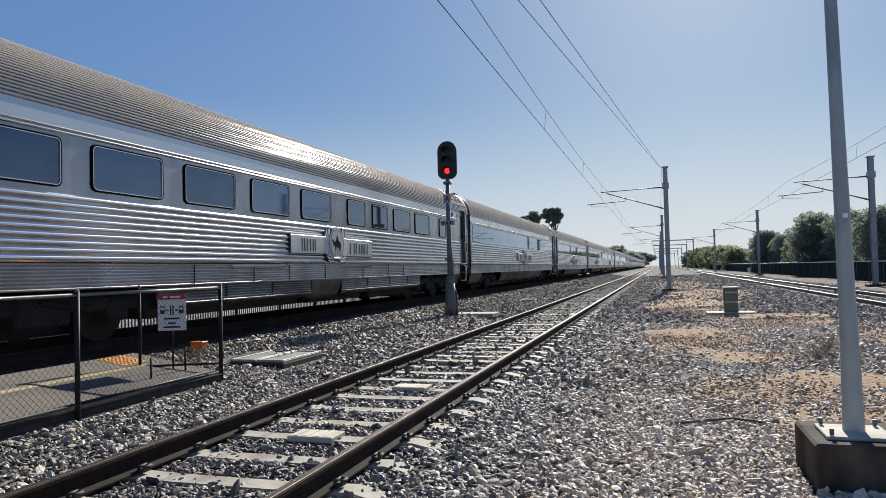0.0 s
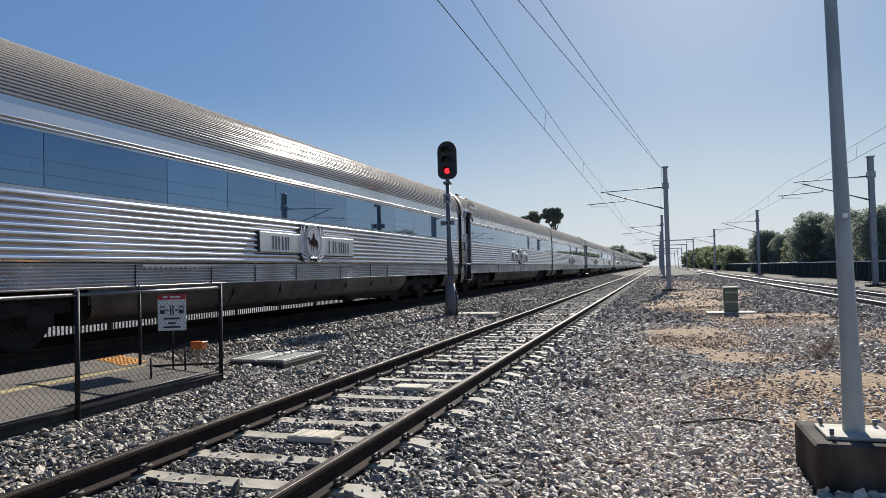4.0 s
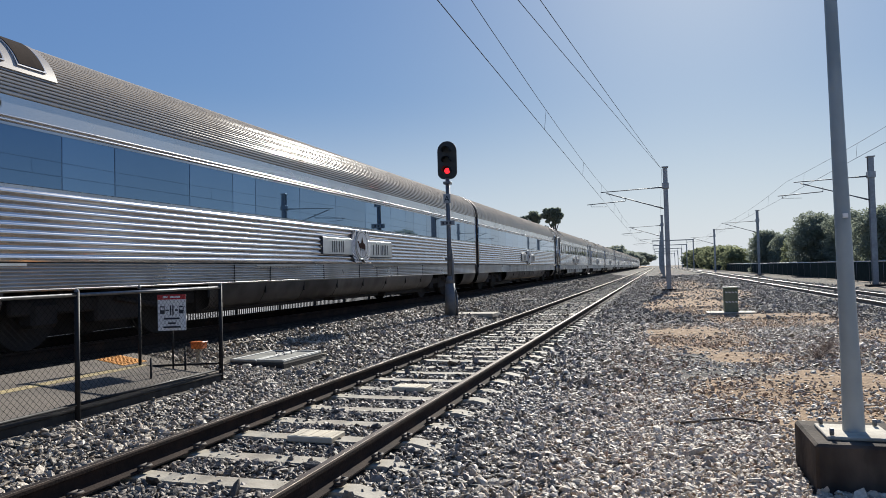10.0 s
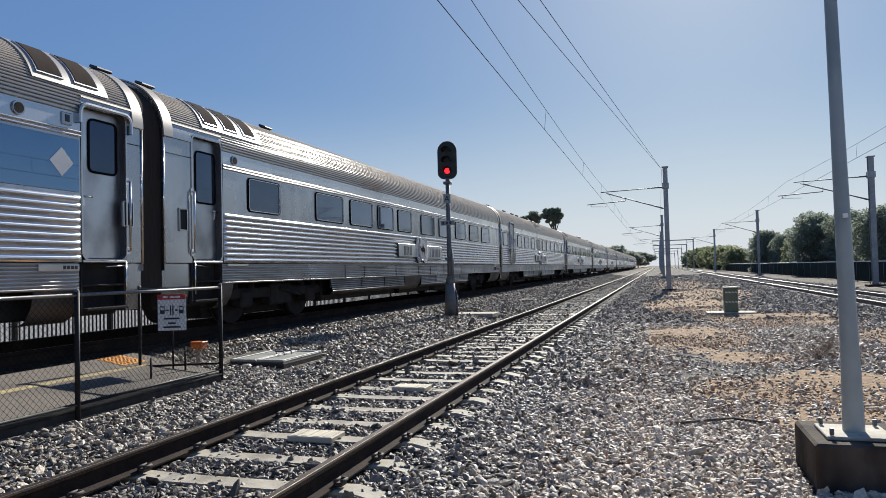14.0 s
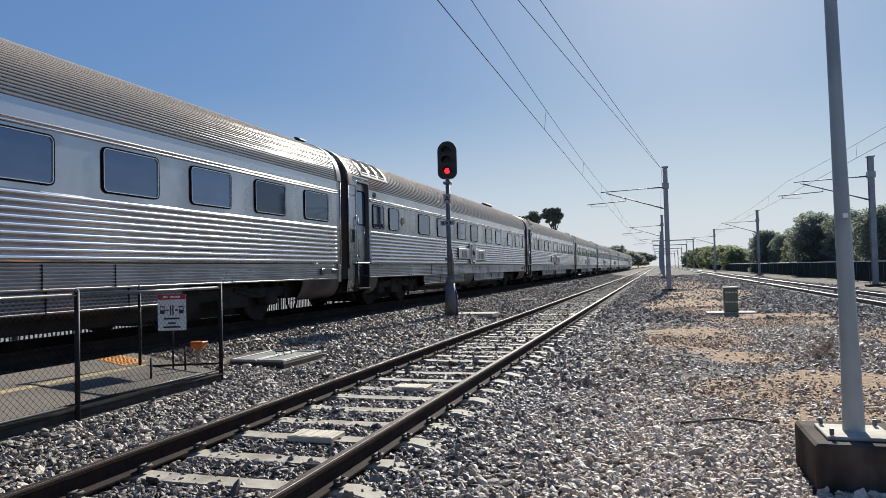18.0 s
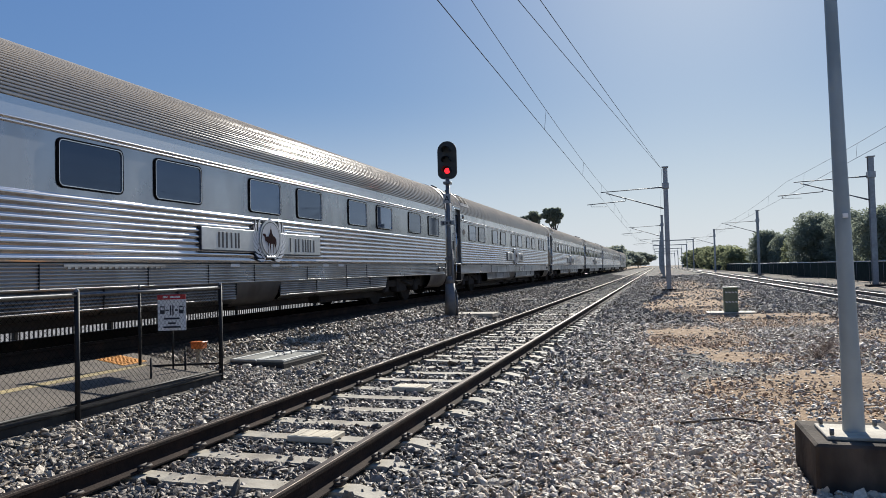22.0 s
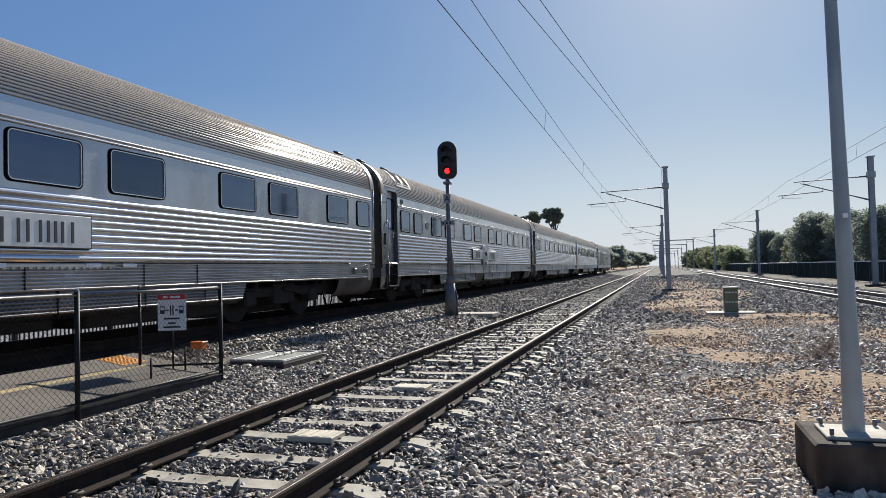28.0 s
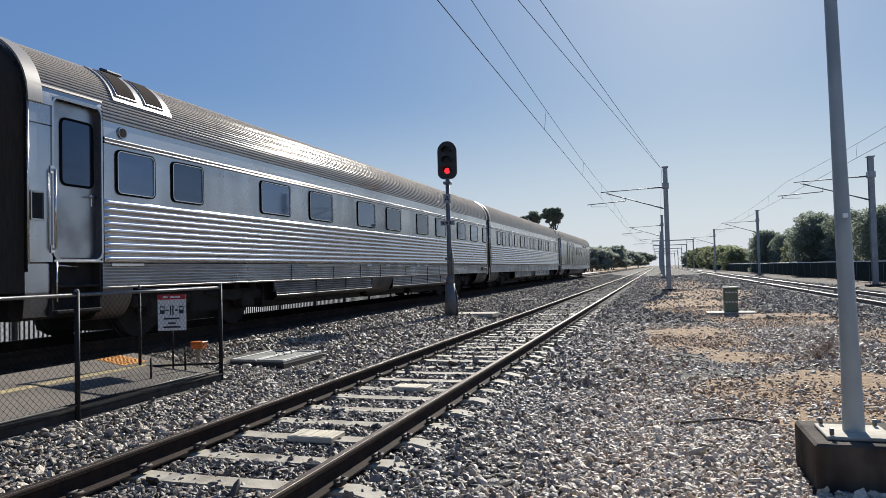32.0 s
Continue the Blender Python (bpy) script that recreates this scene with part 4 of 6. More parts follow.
def carriage(n, spec):
    kind, doors, windows, crest = spec["kind"], spec.get("doors", ()), spec["windows"], spec.get("crest")
    words = {"sleeper": "silver corrugated stainless steel sleeping carriage with rounded windows",
             "ribbon": "silver corrugated stainless steel lounge carriage with flush window band",
             "van": "plain silver power van at the end of the train"}[kind]
    car = thing("train_carriage", pose(TRAIN_X, car_y(n, 0), TRAIN_Z), words, "train carriage", "carriages of the passenger train")
    y0, y1 = 0.225 + spec.get("lead", 0.0), CAR_L - 0.225 + spec.get("tail", 0.0)
    fd = spec.get("shift", 0.05)
    edge = 0.06 if kind == "ribbon" else 0.20
    a, b = y0 + edge, y1 - (edge if n < 15 else 0.06)
    if "front" in doors:
        a = 1.53 + fd
    if "rear" in doors:
        b = CAR_L - 1.36
    # fluted side between the doors
    if kind == "van":
        part("plain_side", shared("plain", lambda: swept("plain_side", [(SIDE, 1.12), (SIDE, 1.98)], a, b, M_PANEL)), None, car)
        for q, w in ((4.1, 1.5), (7.2, 1.6)):
            d = part("loading_door", shared(("load", w), lambda: as_mesh(boxm(SIDE - 0.03, SIDE + 0.012, 0, w, 1.16, 3.02, 0.01), "loading_door", M_PANEL)), None, car, "tall steel loading door")
            d.location.y = q
            for k in (0, w - 0.4):
                g = part("door_gap", shared("lgap", lambda: as_mesh(boxm(SIDE + 0.008, SIDE + 0.016, 0, 0.40, 1.2, 2.98), "door_gap", M_BLACK)), None, d)
                g.location.y = k
        for q in (16.6, 18.8):
            v = part("louvre", shared("vlouvre", lambda: as_mesh(boxm(SIDE - 0.01, SIDE + 0.02, 0, 1.1, 2.84, 3.03, 0.01), "louvre", M_BLACK)), None, car, "dark louvre under the eaves")
            v.location.y = q
    else:
        part("fluted_side", shared(("ribs", a, b), lambda: crimped("fluted_side", SIDE, 1.12, 1.98, 9, 0.026, a, b, M_STEEL)), None, car)
    # smooth band with the windows, mouldings, letter board
    part("window_band", shared(("wall", a, b), lambda: swept("window_band", [(SIDE, 1.98), (SIDE, 2.735)], a, b, M_PANEL)), None, car)
    wall = [(SIDE, 2.735), (SIDE + 0.02, 2.745), (SIDE + 0.02, 2.765), (SIDE, 2.775), (SIDE, 2.785), (SIDE + 0.02, 2.795),
            (SIDE + 0.02, 2.815), (SIDE, 2.825)]
    part("moulding", shared(("mould", a, b), lambda: swept("moulding", wall, a, b, M_STEEL, smooth=True)), None, car, "bright double moulding")
    part("letter_board", shared(("board", a, b), lambda: swept("letter_board", [(SIDE, 2.825), (SIDE - 0.004, 3.05)], a, b, M_BOARD)), None, car)
    strips = [(y0, 0.70 + fd), (1.50 + fd, a)] if "front" in doors else [(y0, a)]
    strips += [(b, CAR_L - 1.34), (CAR_L - 0.54, y1)] if "rear" in doors else [(b, y1)]
    for q0, q1 in strips:
        plain = q1 > y1 - 0.01 and "rear" not in doors
        vest = ([] if plain else [(SIDE - 0.09, 0.45)]) + [(SIDE - 0.05, 0.75), (SIDE - 0.05, 1.10), (SIDE - 0.01, 1.12), (SIDE - 0.01, 3.05)]
        if (q0 < y0 + 0.01 and "front" in doors) or (q1 > y1 - 0.01 and "rear" in doors):
            vest += shoulder(0.3, 12.5, 0.006, 5)
        if q1 - q0 > 0.25:
            g = part("panel_seam", shared(("vseam", round(q1 - q0, 3)), lambda: as_mesh(boxm(SIDE - 0.012, SIDE - 0.005, 0.01, q1 - q0 - 0.01, 2.80, 2.812), "panel_seam", M_BLACK)), None, car)
            g.location.y = q0
        part("vestibule_wall", shared(("vest", round(q0, 3), round(q1, 3)), lambda: swept("vestibule_wall", vest, q0, q1, M_PANEL)), None, car)
    part("far_wall", shared(("far", y0, y1), lambda: swept("far_wall", fluted(SIDE, 1.12, 1.98, 9, 0.03) + [(SIDE, 3.05)], y0, y1, M_FAR, flip=True)), None, car)
    # ribbed roof; over the doors the ribs stop higher up, at a plain header with a drip strip
    r0, r1 = a - 0.02 if "front" in doors else y0, b + 0.02 if "rear" in doors else y1
    for q0, q1, skip in ((y0, r0, 4), (r0, r1, 0), (r1, y1, 4)):
        if q1 - q0 > 0.1:
            part("roof", shared(("roof", q0, q1, skip), lambda: swept("roof", roof_profile(skip) + [(-x, z) for x, z in reversed(roof_profile())], q0, q1, M_ROOF)), None, car, "fine-ribbed weathered roof")
            if skip:
                h0, h1 = (0.66 + fd, q1) if q0 == y0 else (q0, CAR_L - 0.50)
                part("door_header", shared(("header", h0, h1), lambda: swept("door_header", [(SIDE + 0.002, 3.19)] + shoulder(5.6, 12.5, 0.006, 4), h0, h1, M_PANEL)), None, car, "plain steel header over the door")
                part("drip_strip", shared(("drip", q0, q1), lambda: curved_slab("drip_strip", 11.2, 12.6, 0.024, q0, q1, M_DULL)), None, car, "thin steel drip strip")
    for q, w in ((y0 - 0.004, 0.07 if kind == "ribbon" and "front" not in doors else 0.21), (y1 + 0.004, -0.07 if kind == "ribbon" and "rear" not in doors else -0.21)):
        e = part("roof_end_band", shared(("eband", w), lambda: curved_slab("roof_end_band", 0.2, 89.5, 0.024, min(0, w), max(0, w), M_DULL)), None, car, "smooth band closing the ribbed roof")
        e.location.y = q
        part("end_bead", shared(("ebead", w > 0), lambda: as_mesh(tubem((SIDE - 0.004, 0.012 if w > 0 else -0.012, 1.10), (SIDE - 0.004, 0.012 if w > 0 else -0.012, 3.05), 0.016, seg=8), "end_bead", M_BEAD)), None, e, "bright bead down the corner")
    # ends
    end = [(SIDE, 1.0)] + [(SIDE, 3.05)] + roof_profile()[::7]
    def end_mesh(yy, turn):
        pts = end + [(-x, z) for x, z in reversed(end)]
        me = mesh_of("end_wall", [(x, yy, z) for x, z in pts], [tuple(range(len(pts)))[::turn]], M_PANEL)
        return me
    part("end_wall", shared(("end0", y0), lambda: end_mesh(y0, 1)), None, car)
    part("end_wall", shared(("end1", y1), lambda: end_mesh(y1, -1)), None, car)
    def bellows():
        pts = [(1.40, 0.75), (1.40, 3.02)] + [(x * 0.965, z - 0.03) for x, z in roof_profile()[::7]]
        pts = pts + [(-x, z) for x, z in reversed(pts)]
        me = mesh_of("gangway", [(x, yy, z) for yy in (CAR_L - 0.36, CAR_L + 0.66) for x, z in pts],
                     [(i, (i + 1) % len(pts), (i + 1) % len(pts) + len(pts), i + len(pts)) for i in range(len(pts))], M_BELLOWS)
        return me
    if kind != "van":
        part("gangway", shared("bellows", bellows), None, car, "black rubber gangway")
    # underframe and skirts
    part("underframe", shared(("under", y0, y1), lambda: as_mesh(boxm(-1.30, 1.30, y0, y1, 0.80, 1.13, 0.02), "underframe", M_BOGIE)), None, car)
    sk = fluted(SIDE - 0.035, 0.76, 1.12, 8, 0.020)
    low = [(SIDE - 0.60, 0.33), (SIDE - 0.30, 0.34), (SIDE - 0.18, 0.40), (SIDE - 0.09, 0.54), (SIDE - 0.04, 0.70)]
    ribbed = [(SIDE - 0.60, 0.40), (SIDE - 0.16, 0.40), (SIDE - 0.09, 0.45)] + fluted(SIDE - 0.06, 0.47, 0.75, 6, 0.018)
    c0, c1 = 5.85, CAR_L - 5.85
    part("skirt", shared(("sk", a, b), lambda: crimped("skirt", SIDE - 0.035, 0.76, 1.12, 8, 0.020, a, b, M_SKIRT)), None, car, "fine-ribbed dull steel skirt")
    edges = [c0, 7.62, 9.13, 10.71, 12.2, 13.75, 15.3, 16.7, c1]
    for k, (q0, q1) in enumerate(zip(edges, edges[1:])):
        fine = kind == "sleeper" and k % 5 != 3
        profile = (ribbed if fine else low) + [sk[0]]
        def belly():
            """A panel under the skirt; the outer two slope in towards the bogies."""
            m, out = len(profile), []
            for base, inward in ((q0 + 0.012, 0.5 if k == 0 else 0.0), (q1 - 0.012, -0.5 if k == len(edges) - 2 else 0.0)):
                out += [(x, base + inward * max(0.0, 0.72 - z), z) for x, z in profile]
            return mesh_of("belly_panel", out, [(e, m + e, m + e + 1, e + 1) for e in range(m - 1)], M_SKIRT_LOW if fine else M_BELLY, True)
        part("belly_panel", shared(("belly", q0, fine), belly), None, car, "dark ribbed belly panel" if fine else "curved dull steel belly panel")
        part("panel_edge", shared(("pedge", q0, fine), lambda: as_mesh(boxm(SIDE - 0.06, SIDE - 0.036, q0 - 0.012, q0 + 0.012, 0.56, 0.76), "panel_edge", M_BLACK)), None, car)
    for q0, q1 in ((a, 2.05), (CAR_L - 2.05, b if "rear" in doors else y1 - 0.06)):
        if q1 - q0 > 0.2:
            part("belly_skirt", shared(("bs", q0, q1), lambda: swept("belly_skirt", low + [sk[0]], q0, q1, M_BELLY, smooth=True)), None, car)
    part("equipment_box", shared("boxes", lambda: as_mesh(boxm(-1.15, 1.12, c0 + 0.1, 10.6, 0.27, 0.82, 0.03), "equipment_box", M_BOGIE)), None, car)
    part("equipment_box", shared("box2", lambda: as_mesh(boxm(-1.1, 1.08, 11.2, 14.0, 0.25, 0.82, 0.03), "equipment_box", M_BOGIE)), None, car)
    part("equipment_box", shared("box3", lambda: as_mesh(boxm(-1.1, 1.1, 14.5, c1 - 0.2, 0.22, 0.82, 0.03), "equipment_box", M_BOGIE)), None, car)
    if n == 6:
        part("orange_pipe", shared("pipe", lambda: as_mesh(tubem((SIDE - 0.2, c0 + 1.0, 0.40), (SIDE - 0.2, c1 - 3.0, 0.40), 0.02, seg=6), "orange_pipe", M_ORANGE_LINE)), None, car)
    for q in (6.6, 8.1, 9.9, 11.6, 13.2, 14.9, 16.6):
        d = part("hatch_seam", shared("seam", lambda: as_mesh(boxm(SIDE - 0.032, SIDE - 0.012, 0, 0.012, 0.78, 1.09), "hatch_seam", M_BLACK)), None, car)
        d.location.y = q + 0.35 * math.sin(n * 3.1 + q)
    for q in (7.3, 12.3):
        d = part("louvre_panel", shared("louvre", louvre), None, car, "louvred equipment panel")
        d.location.y = q + 0.5 * math.sin(n * 1.7 + q)
    for q0, q1 in ((0.35, 2.25), (CAR_L - 2.25, CAR_L - 0.35)):
        e = part("end_gear", shared("endgear", lambda: as_mesh(boxm(-1.18, 1.12, 0, 1.9, 0.40, 0.82, 0.04), "end_gear", M_BOGIE)), None, car)
        e.location.y = q0
    for q in (4.1, CAR_L - 4.1):
        bogie(car, q)
    for e, word in ((True, "front"), (False, "rear")):
        if word in doors:
            end_fittings(car, e, fd)
    if "middle" in doors:
        middle_doors(car, 2.14)
    if "front" in doors:
        vestibule_door(car, 0.70 + fd, False, (n, False) in ARCHED)
        roof_vents(car, HATCHES.get(n, 1.60), 3 if n in (7, 9) else 2)
    if "rear" in doors:
        vestibule_door(car, CAR_L - 1.34, True, (n, True) in ARCHED)
        roof_vents(car, CAR_L - (2.34 if n == 0 else 2.06), 3 if n == 0 else 2)
    for q in VENTS.get(n, ()):
        flat_vent(car, q)
    if n == 9:
        roof_dome(car, 17.85)
    if kind == "sleeper" and "rear" not in doors:
        tail_fittings(car)
    if kind == "ribbon":
        for w0, w1 in windows:
            ribbon_pane(car, w0, w1 - w0)
    else:
        for w0, w1 in windows:
            car_window(car, w0, w1 - w0)
    if n in PLAQUES:
        builder_plate(car, PLAQUES[n])
    for q in ((10.40, 11.78, 12.62, 14.12, 14.87) if n > 9 else (11.78,) if n > 7 else ()):
        w = part("tag", shared("wlid", lambda: as_mesh(boxm(SIDE - 0.032, SIDE + 0.002, 0, 0.26, 1.05, 1.105, 0.005), "tag", M_WHITE)), None, car, "small white tag on the skirt")
        w.location.y = q + 0.12 * math.sin(n * 2.2 + q)
    if n == 8:
        roof_vents(car, 10.35, 3)
    if n in SIGNS:
        s = part("diamond_sign", shared("diamond", lambda: as_mesh(boxm(SIDE + 0.012, SIDE + 0.017, -0.13, 0.13, -0.13, 0.13, 0.002), "diamond_sign", M_FIELD)), None, car, "pale diamond sign on the glass")
        s.location, s.rotation_euler, s.scale.z = (0, SIGNS[n], 2.38), (math.radians(45), 0, 0), 1.0
    if crest:
        emblem(car, crest)
    return car


def pairs(*starts, w=1.12):
    return [(q, q + w) for q in starts]


def panes(*edges):
    return list(zip(edges, edges[1:]))


TWIN = pairs(1.70, 2.85, w=0.78) + pairs(5.35, 7.27, 9.77, 11.70, 14.22, 16.15, 18.79, 20.70) + [(22.70, 23.45)]
ROOMS = pairs(2.78, 4.33, 6.82, 8.57, 11.07, 12.83, 15.33, 17.10, 19.58) + [(21.45, 22.60)]
CLUB = pairs(2.05, 3.20, w=0.78) + pairs(4.93, 6.48, 8.93, 10.50, 12.98, 14.56, 17.06, 18.64, 21.10) + [(22.72, 23.50)]
WIDE = pairs(0.9, 2.70, 4.57, 6.45, 8.34, 10.22, w=1.39) + pairs(12.49, 14.02, w=1.08) + pairs(15.55, 17.36, w=1.40) + [(19.84, 20.62)]
DAY = pairs(2.48) + pairs(5.1, 6.88, w=1.39) + pairs(8.62, 10.13, w=1.15) + pairs(12.17, 14.06, 16.07, 18.08, 20.05, w=1.38)
MID = pairs(0.56, w=1.12) + pairs(4.18, 6.28, 8.33, 10.38, 12.44, 14.27, 16.16, 18.01, 19.87, 21.76)
SMALL = pairs(1.73, 2.82, 4.45, 5.82, 7.45, 8.73, 10.4, 11.75, 13.33, 14.7, 16.4, 17.55, 21.1, w=0.74)
LOUVRES = pairs(10.7, 12.8, 14.7, w=0.85)
SPECS = {
    0: dict(kind="sleeper", doors=("rear",), crest=11.75, windows=WIDE),
    1: dict(kind="ribbon", doors=("rear",), crest=11.85, windows=panes(0.58, 1.47, 2.60, 4.30, 5.85, 7.38, 8.96, 10.0, 11.6, 13.2, 14.9, 16.52, 17.63, 19.22, 21.81, 22.38)),
    2: dict(kind="ribbon", doors=("front",), crest=11.9, windows=panes(1.56, 2.94, 5.12, 7.35, 8.9, 10.5, 12.1, 13.7, 15.3, 16.9, 18.5, 20.1, 21.7, 23.2)),
    3: dict(kind="ribbon", doors=("front",), crest=11.9, windows=panes(1.56, 3.47, 4.35, 5.10, 6.31, 7.02, 8.25, 9.54, 10.9, 12.1, 13.3, 14.7, 15.98, 17.18, 18.48, 19.67, 20.38, 21.63, 23.45)),
    4: dict(kind="ribbon", doors=("rear",), crest=11.9, windows=panes(0.58, 2.5, 4.31, 5.84, 7.41, 9.0, 10.4, 11.9, 13.4, 14.85, 16.46, 17.56, 19.16, 20.8, 22.38)),
    5: dict(kind="ribbon", doors=("front",), crest=11.9, windows=panes(1.56, 2.84, 3.73, 5.33, 6.51, 7.23, 8.9, 10.6, 12.3, 14.07, 15.29, 15.98, 17.19, 18.46, 20.1, 21.8, 23.35)),
    6: dict(kind="ribbon", doors=("rear",), crest=11.73, windows=panes(0.33, 0.63, 1.53, 2.5, 4.12, 5.65, 7.2, 8.7, 10.1, 11.49, 13.06, 14.63, 16.26, 17.39, 19.0, 20.7, 22.38)),
    7: dict(kind="sleeper", doors=("front",), crest=12.1, windows=DAY, shift=0.2),
    8: dict(kind="sleeper", doors=("middle",), crest=11.68, windows=MID, lead=-0.17),
    9: dict(kind="sleeper", doors=("front",), crest=11.78, windows=TWIN, tail=-0.06, shift=-0.02),
    10: dict(kind="sleeper", doors=("front",), crest=11.68, windows=ROOMS, shift=0.17, lead=0.24),
    11: dict(kind="sleeper", doors=("front",), crest=11.97, windows=ROOMS, shift=0.10),
    12: dict(kind="sleeper", doors=("front",), crest=12.11, windows=CLUB, tail=0.26),
    13: dict(kind="sleeper", doors=("front",), crest=12.13, windows=CLUB, shift=0.30, lead=0.36),
    14: dict(kind="sleeper", doors=("front",), windows=TWIN, shift=-0.04, lead=0.07),
    15: dict(kind="sleeper", doors=("rear",), windows=SMALL),
    16: dict(kind="van", doors=(), windows=LOUVRES),
}
CARS = []
for n in SPECS:
    CARS.append((carriage(n, SPECS[n]), n))

# ---- ground and lines ----
build_ground()
track("railway_track", -3.12, 0.0, 1.60, "single track with concrete sleepers and rusty rails", 0.678, -5.661, 132, 500, 48)
track("railway_track", TRAIN_X, TRAIN_Z, 1.435, "shaded track under the passenger train", 0.65, -6, 80, 300, 0)
track("railway_track", 7.52, 0.0, 1.60, "track with shiny rails in deep ballast", 0.665, 8, 80, 300, 0, head=M_RAILBRIGHT, side=M_RAILGREY)

# ---- overhead line masts ----
def mast(x, y, h=7.75, arm_z=6.52, reach=-4.0, label="galvanised steel overhead line mast with cantilever"):
    t = thing("catenary_mast", pose(x, y, ground_z(x)), label, "mast", "overhead line masts")
    bm = bmesh.new()
    s = 0.14
    for q in (-1, 1):
        box(bm, -s, s, q * s - 0.012, q * s + 0.012, 0, h)
    box(bm, -0.012, 0.012, -s, s, 0, h)
    part("mast_post", bm, M_GALV, t, "grey H-section column")
    part("footing", boxm(-0.45, 0.45, -0.45, 0.45, -0.3, 0.12, 0.03), M_CONC_OLD, t, "concrete footing")
    bm = bmesh.new()
    for q in (-0.2, 0.2):
        for r in (-0.2, 0.2):
            tube(bm, (q, r, 0.1), (q, r, 0.28), 0.025, seg=6)
    part("anchor_bolts", bm, M_GALV_DARK, t)
    part("mast_cap", boxm(-0.2, 0.2, -0.2, 0.2, h, h + 0.06, 0.01), M_GALV, t)
    part("bracket", boxm(-0.2, 0.2, -0.2, 0.2, arm_z - 0.1, arm_z + 0.25, 0.01), M_GALV, t)
    end = reach
    bm = tubem((-0.15, 0, arm_z), (end, 0, arm_z - 0.12), 0.028, seg=6)
    part("top_tube", bm, M_GALV_DARK, t)
    bm = tubem((-0.15, 0, arm_z - 1.35), (end * 0.91, 0, arm_z - 0.2), 0.034, seg=6)
    part("brace_tube", bm, M_GALV_DARK, t)
    bm = tubem((end * 0.62, 0, arm_z - 0.75), (end * 1.22, 0, arm_z - 0.88), 0.026, seg=6)
    tube(bm, (end * 0.62, 0, arm_z - 0.75), (end * 0.62, 0, arm_z - 0.5), 0.02, seg=6)
    tube(bm, (end * 1.16, 0, arm_z - 0.86), (end * 1.16, 0, arm_z - 1.02), 0.02, seg=6)
    tube(bm, (end * 1.16, 0, arm_z - 1.02), (end * 0.9, 0, arm_z - 1.06), 0.014, seg=6)
    part("registration_arm", bm, M_GALV_DARK, t)
    part("insulator", tubem((-0.22, 0, arm_z), (-0.85, 0, arm_z - 0.025), 0.05, 0.035, seg=10), M_GALV_DARK, t)
    part("insulator", tubem((-0.22, 0, arm_z - 1.325), (-0.85, 0, arm_z - 1.12), 0.05, 0.035, seg=10), M_GALV_DARK, t)
    return t


for y in (45.9, 90.0, 134.0):
    mast(0.6, y)
mast(11.75, 45.0, 7.36, 6.28)
mast(11.5, 90.5)
mast(9.8, 134.0)


def portal(y, right):
    """A goal-post gantry over both tracks, far down the line."""
    t = thing("overhead_gantry", pose(0, y, ground_z(0.6)), "grey steel portal gantry spanning two tracks", "gantry", "portal gantries")
    for x in (0.6, right):
        part("leg", boxm(x - 0.14, x + 0.14, -0.14, 0.14, 0, 8.3), M_GALV, t)
    part("beam", boxm(-1.5, right + 0.2, -0.15, 0.15, 8.05, 8.3), M_GALV, t)
    for x in (-1.2, 2.6, 7.4):
        part("drop_arm", boxm(x - 0.05, x + 0.05, -0.05, 0.05, 5.6, 8.05), M_GALV, t)


for y in (195.0, 240.0, 290.0, 345.0, 410.0):
    portal(y, 9.0)


def wire(name, pts, r, label):
    """One bare wire through points that run on along y."""
    ring = [(r * math.cos(math.radians(72 * k)), r * math.sin(math.radians(72 * k))) for k in range(5)]
    v = [(x + a, y, z + b) for x, y, z in pts for a, b in ring]
    f = [(5 * i + k, 5 * i + (k + 1) % 5, 5 * i + 5 + (k + 1) % 5, 5 * i + 5 + k) for i in range(len(pts) - 1) for k in range(5)]
    ob = part(name, mesh_of(name, v, f, M_CABLE, True), None, None)
    return tagged(ob, label, "overhead wire", "overhead wires")


def span(x0, z, sag, y0=1.7, n=10, step=44.0, sub=6):
    pts = []
    for k in range(-1, n):
        for i in range(sub):
            f = i / sub
            pts.append((x0, y0 + step * (k + f), z - 4 * sag * f * (1 - f)))
    return pts


def overhead(x, lean=0.0):
    """Contact wire, sagging messenger and droppers over a track; lean is the sideways stagger at the near mast."""
    at = lambda y: x + lean * max(0.0, min(1.0, (45.9 - y) / 44.4))
    wire("contact_wire", [(at(-43 + 44.4 * k), -43 + 44.4 * k, 5.28) for k in range(12)], 0.008, "dark contact wire over the track")
    pts = [(at(q[1]) + 0.06, q[1], q[2]) for q in span(x, 6.15, 0.33, 1.5, 11, 44.4, 8)]
    wire("messenger_wire", pts, 0.007, "dark sagging messenger wire over the track")
    for k in range(0, 3):
        for f in (0.16, 0.41, 0.65, 0.88):
            z, y = 6.15 - 4 * 0.33 * f * (1 - f), 1.5 + 44.4 * (k + f)
            ob = part("dropper", tubem((at(y), y, 5.28), (at(y) + 0.06, y, z), 0.005, seg=4, caps=False), M_CABLE, None)
            tagged(ob, "thin vertical dropper between two wires", "overhead wire", "droppers of the overhead line")


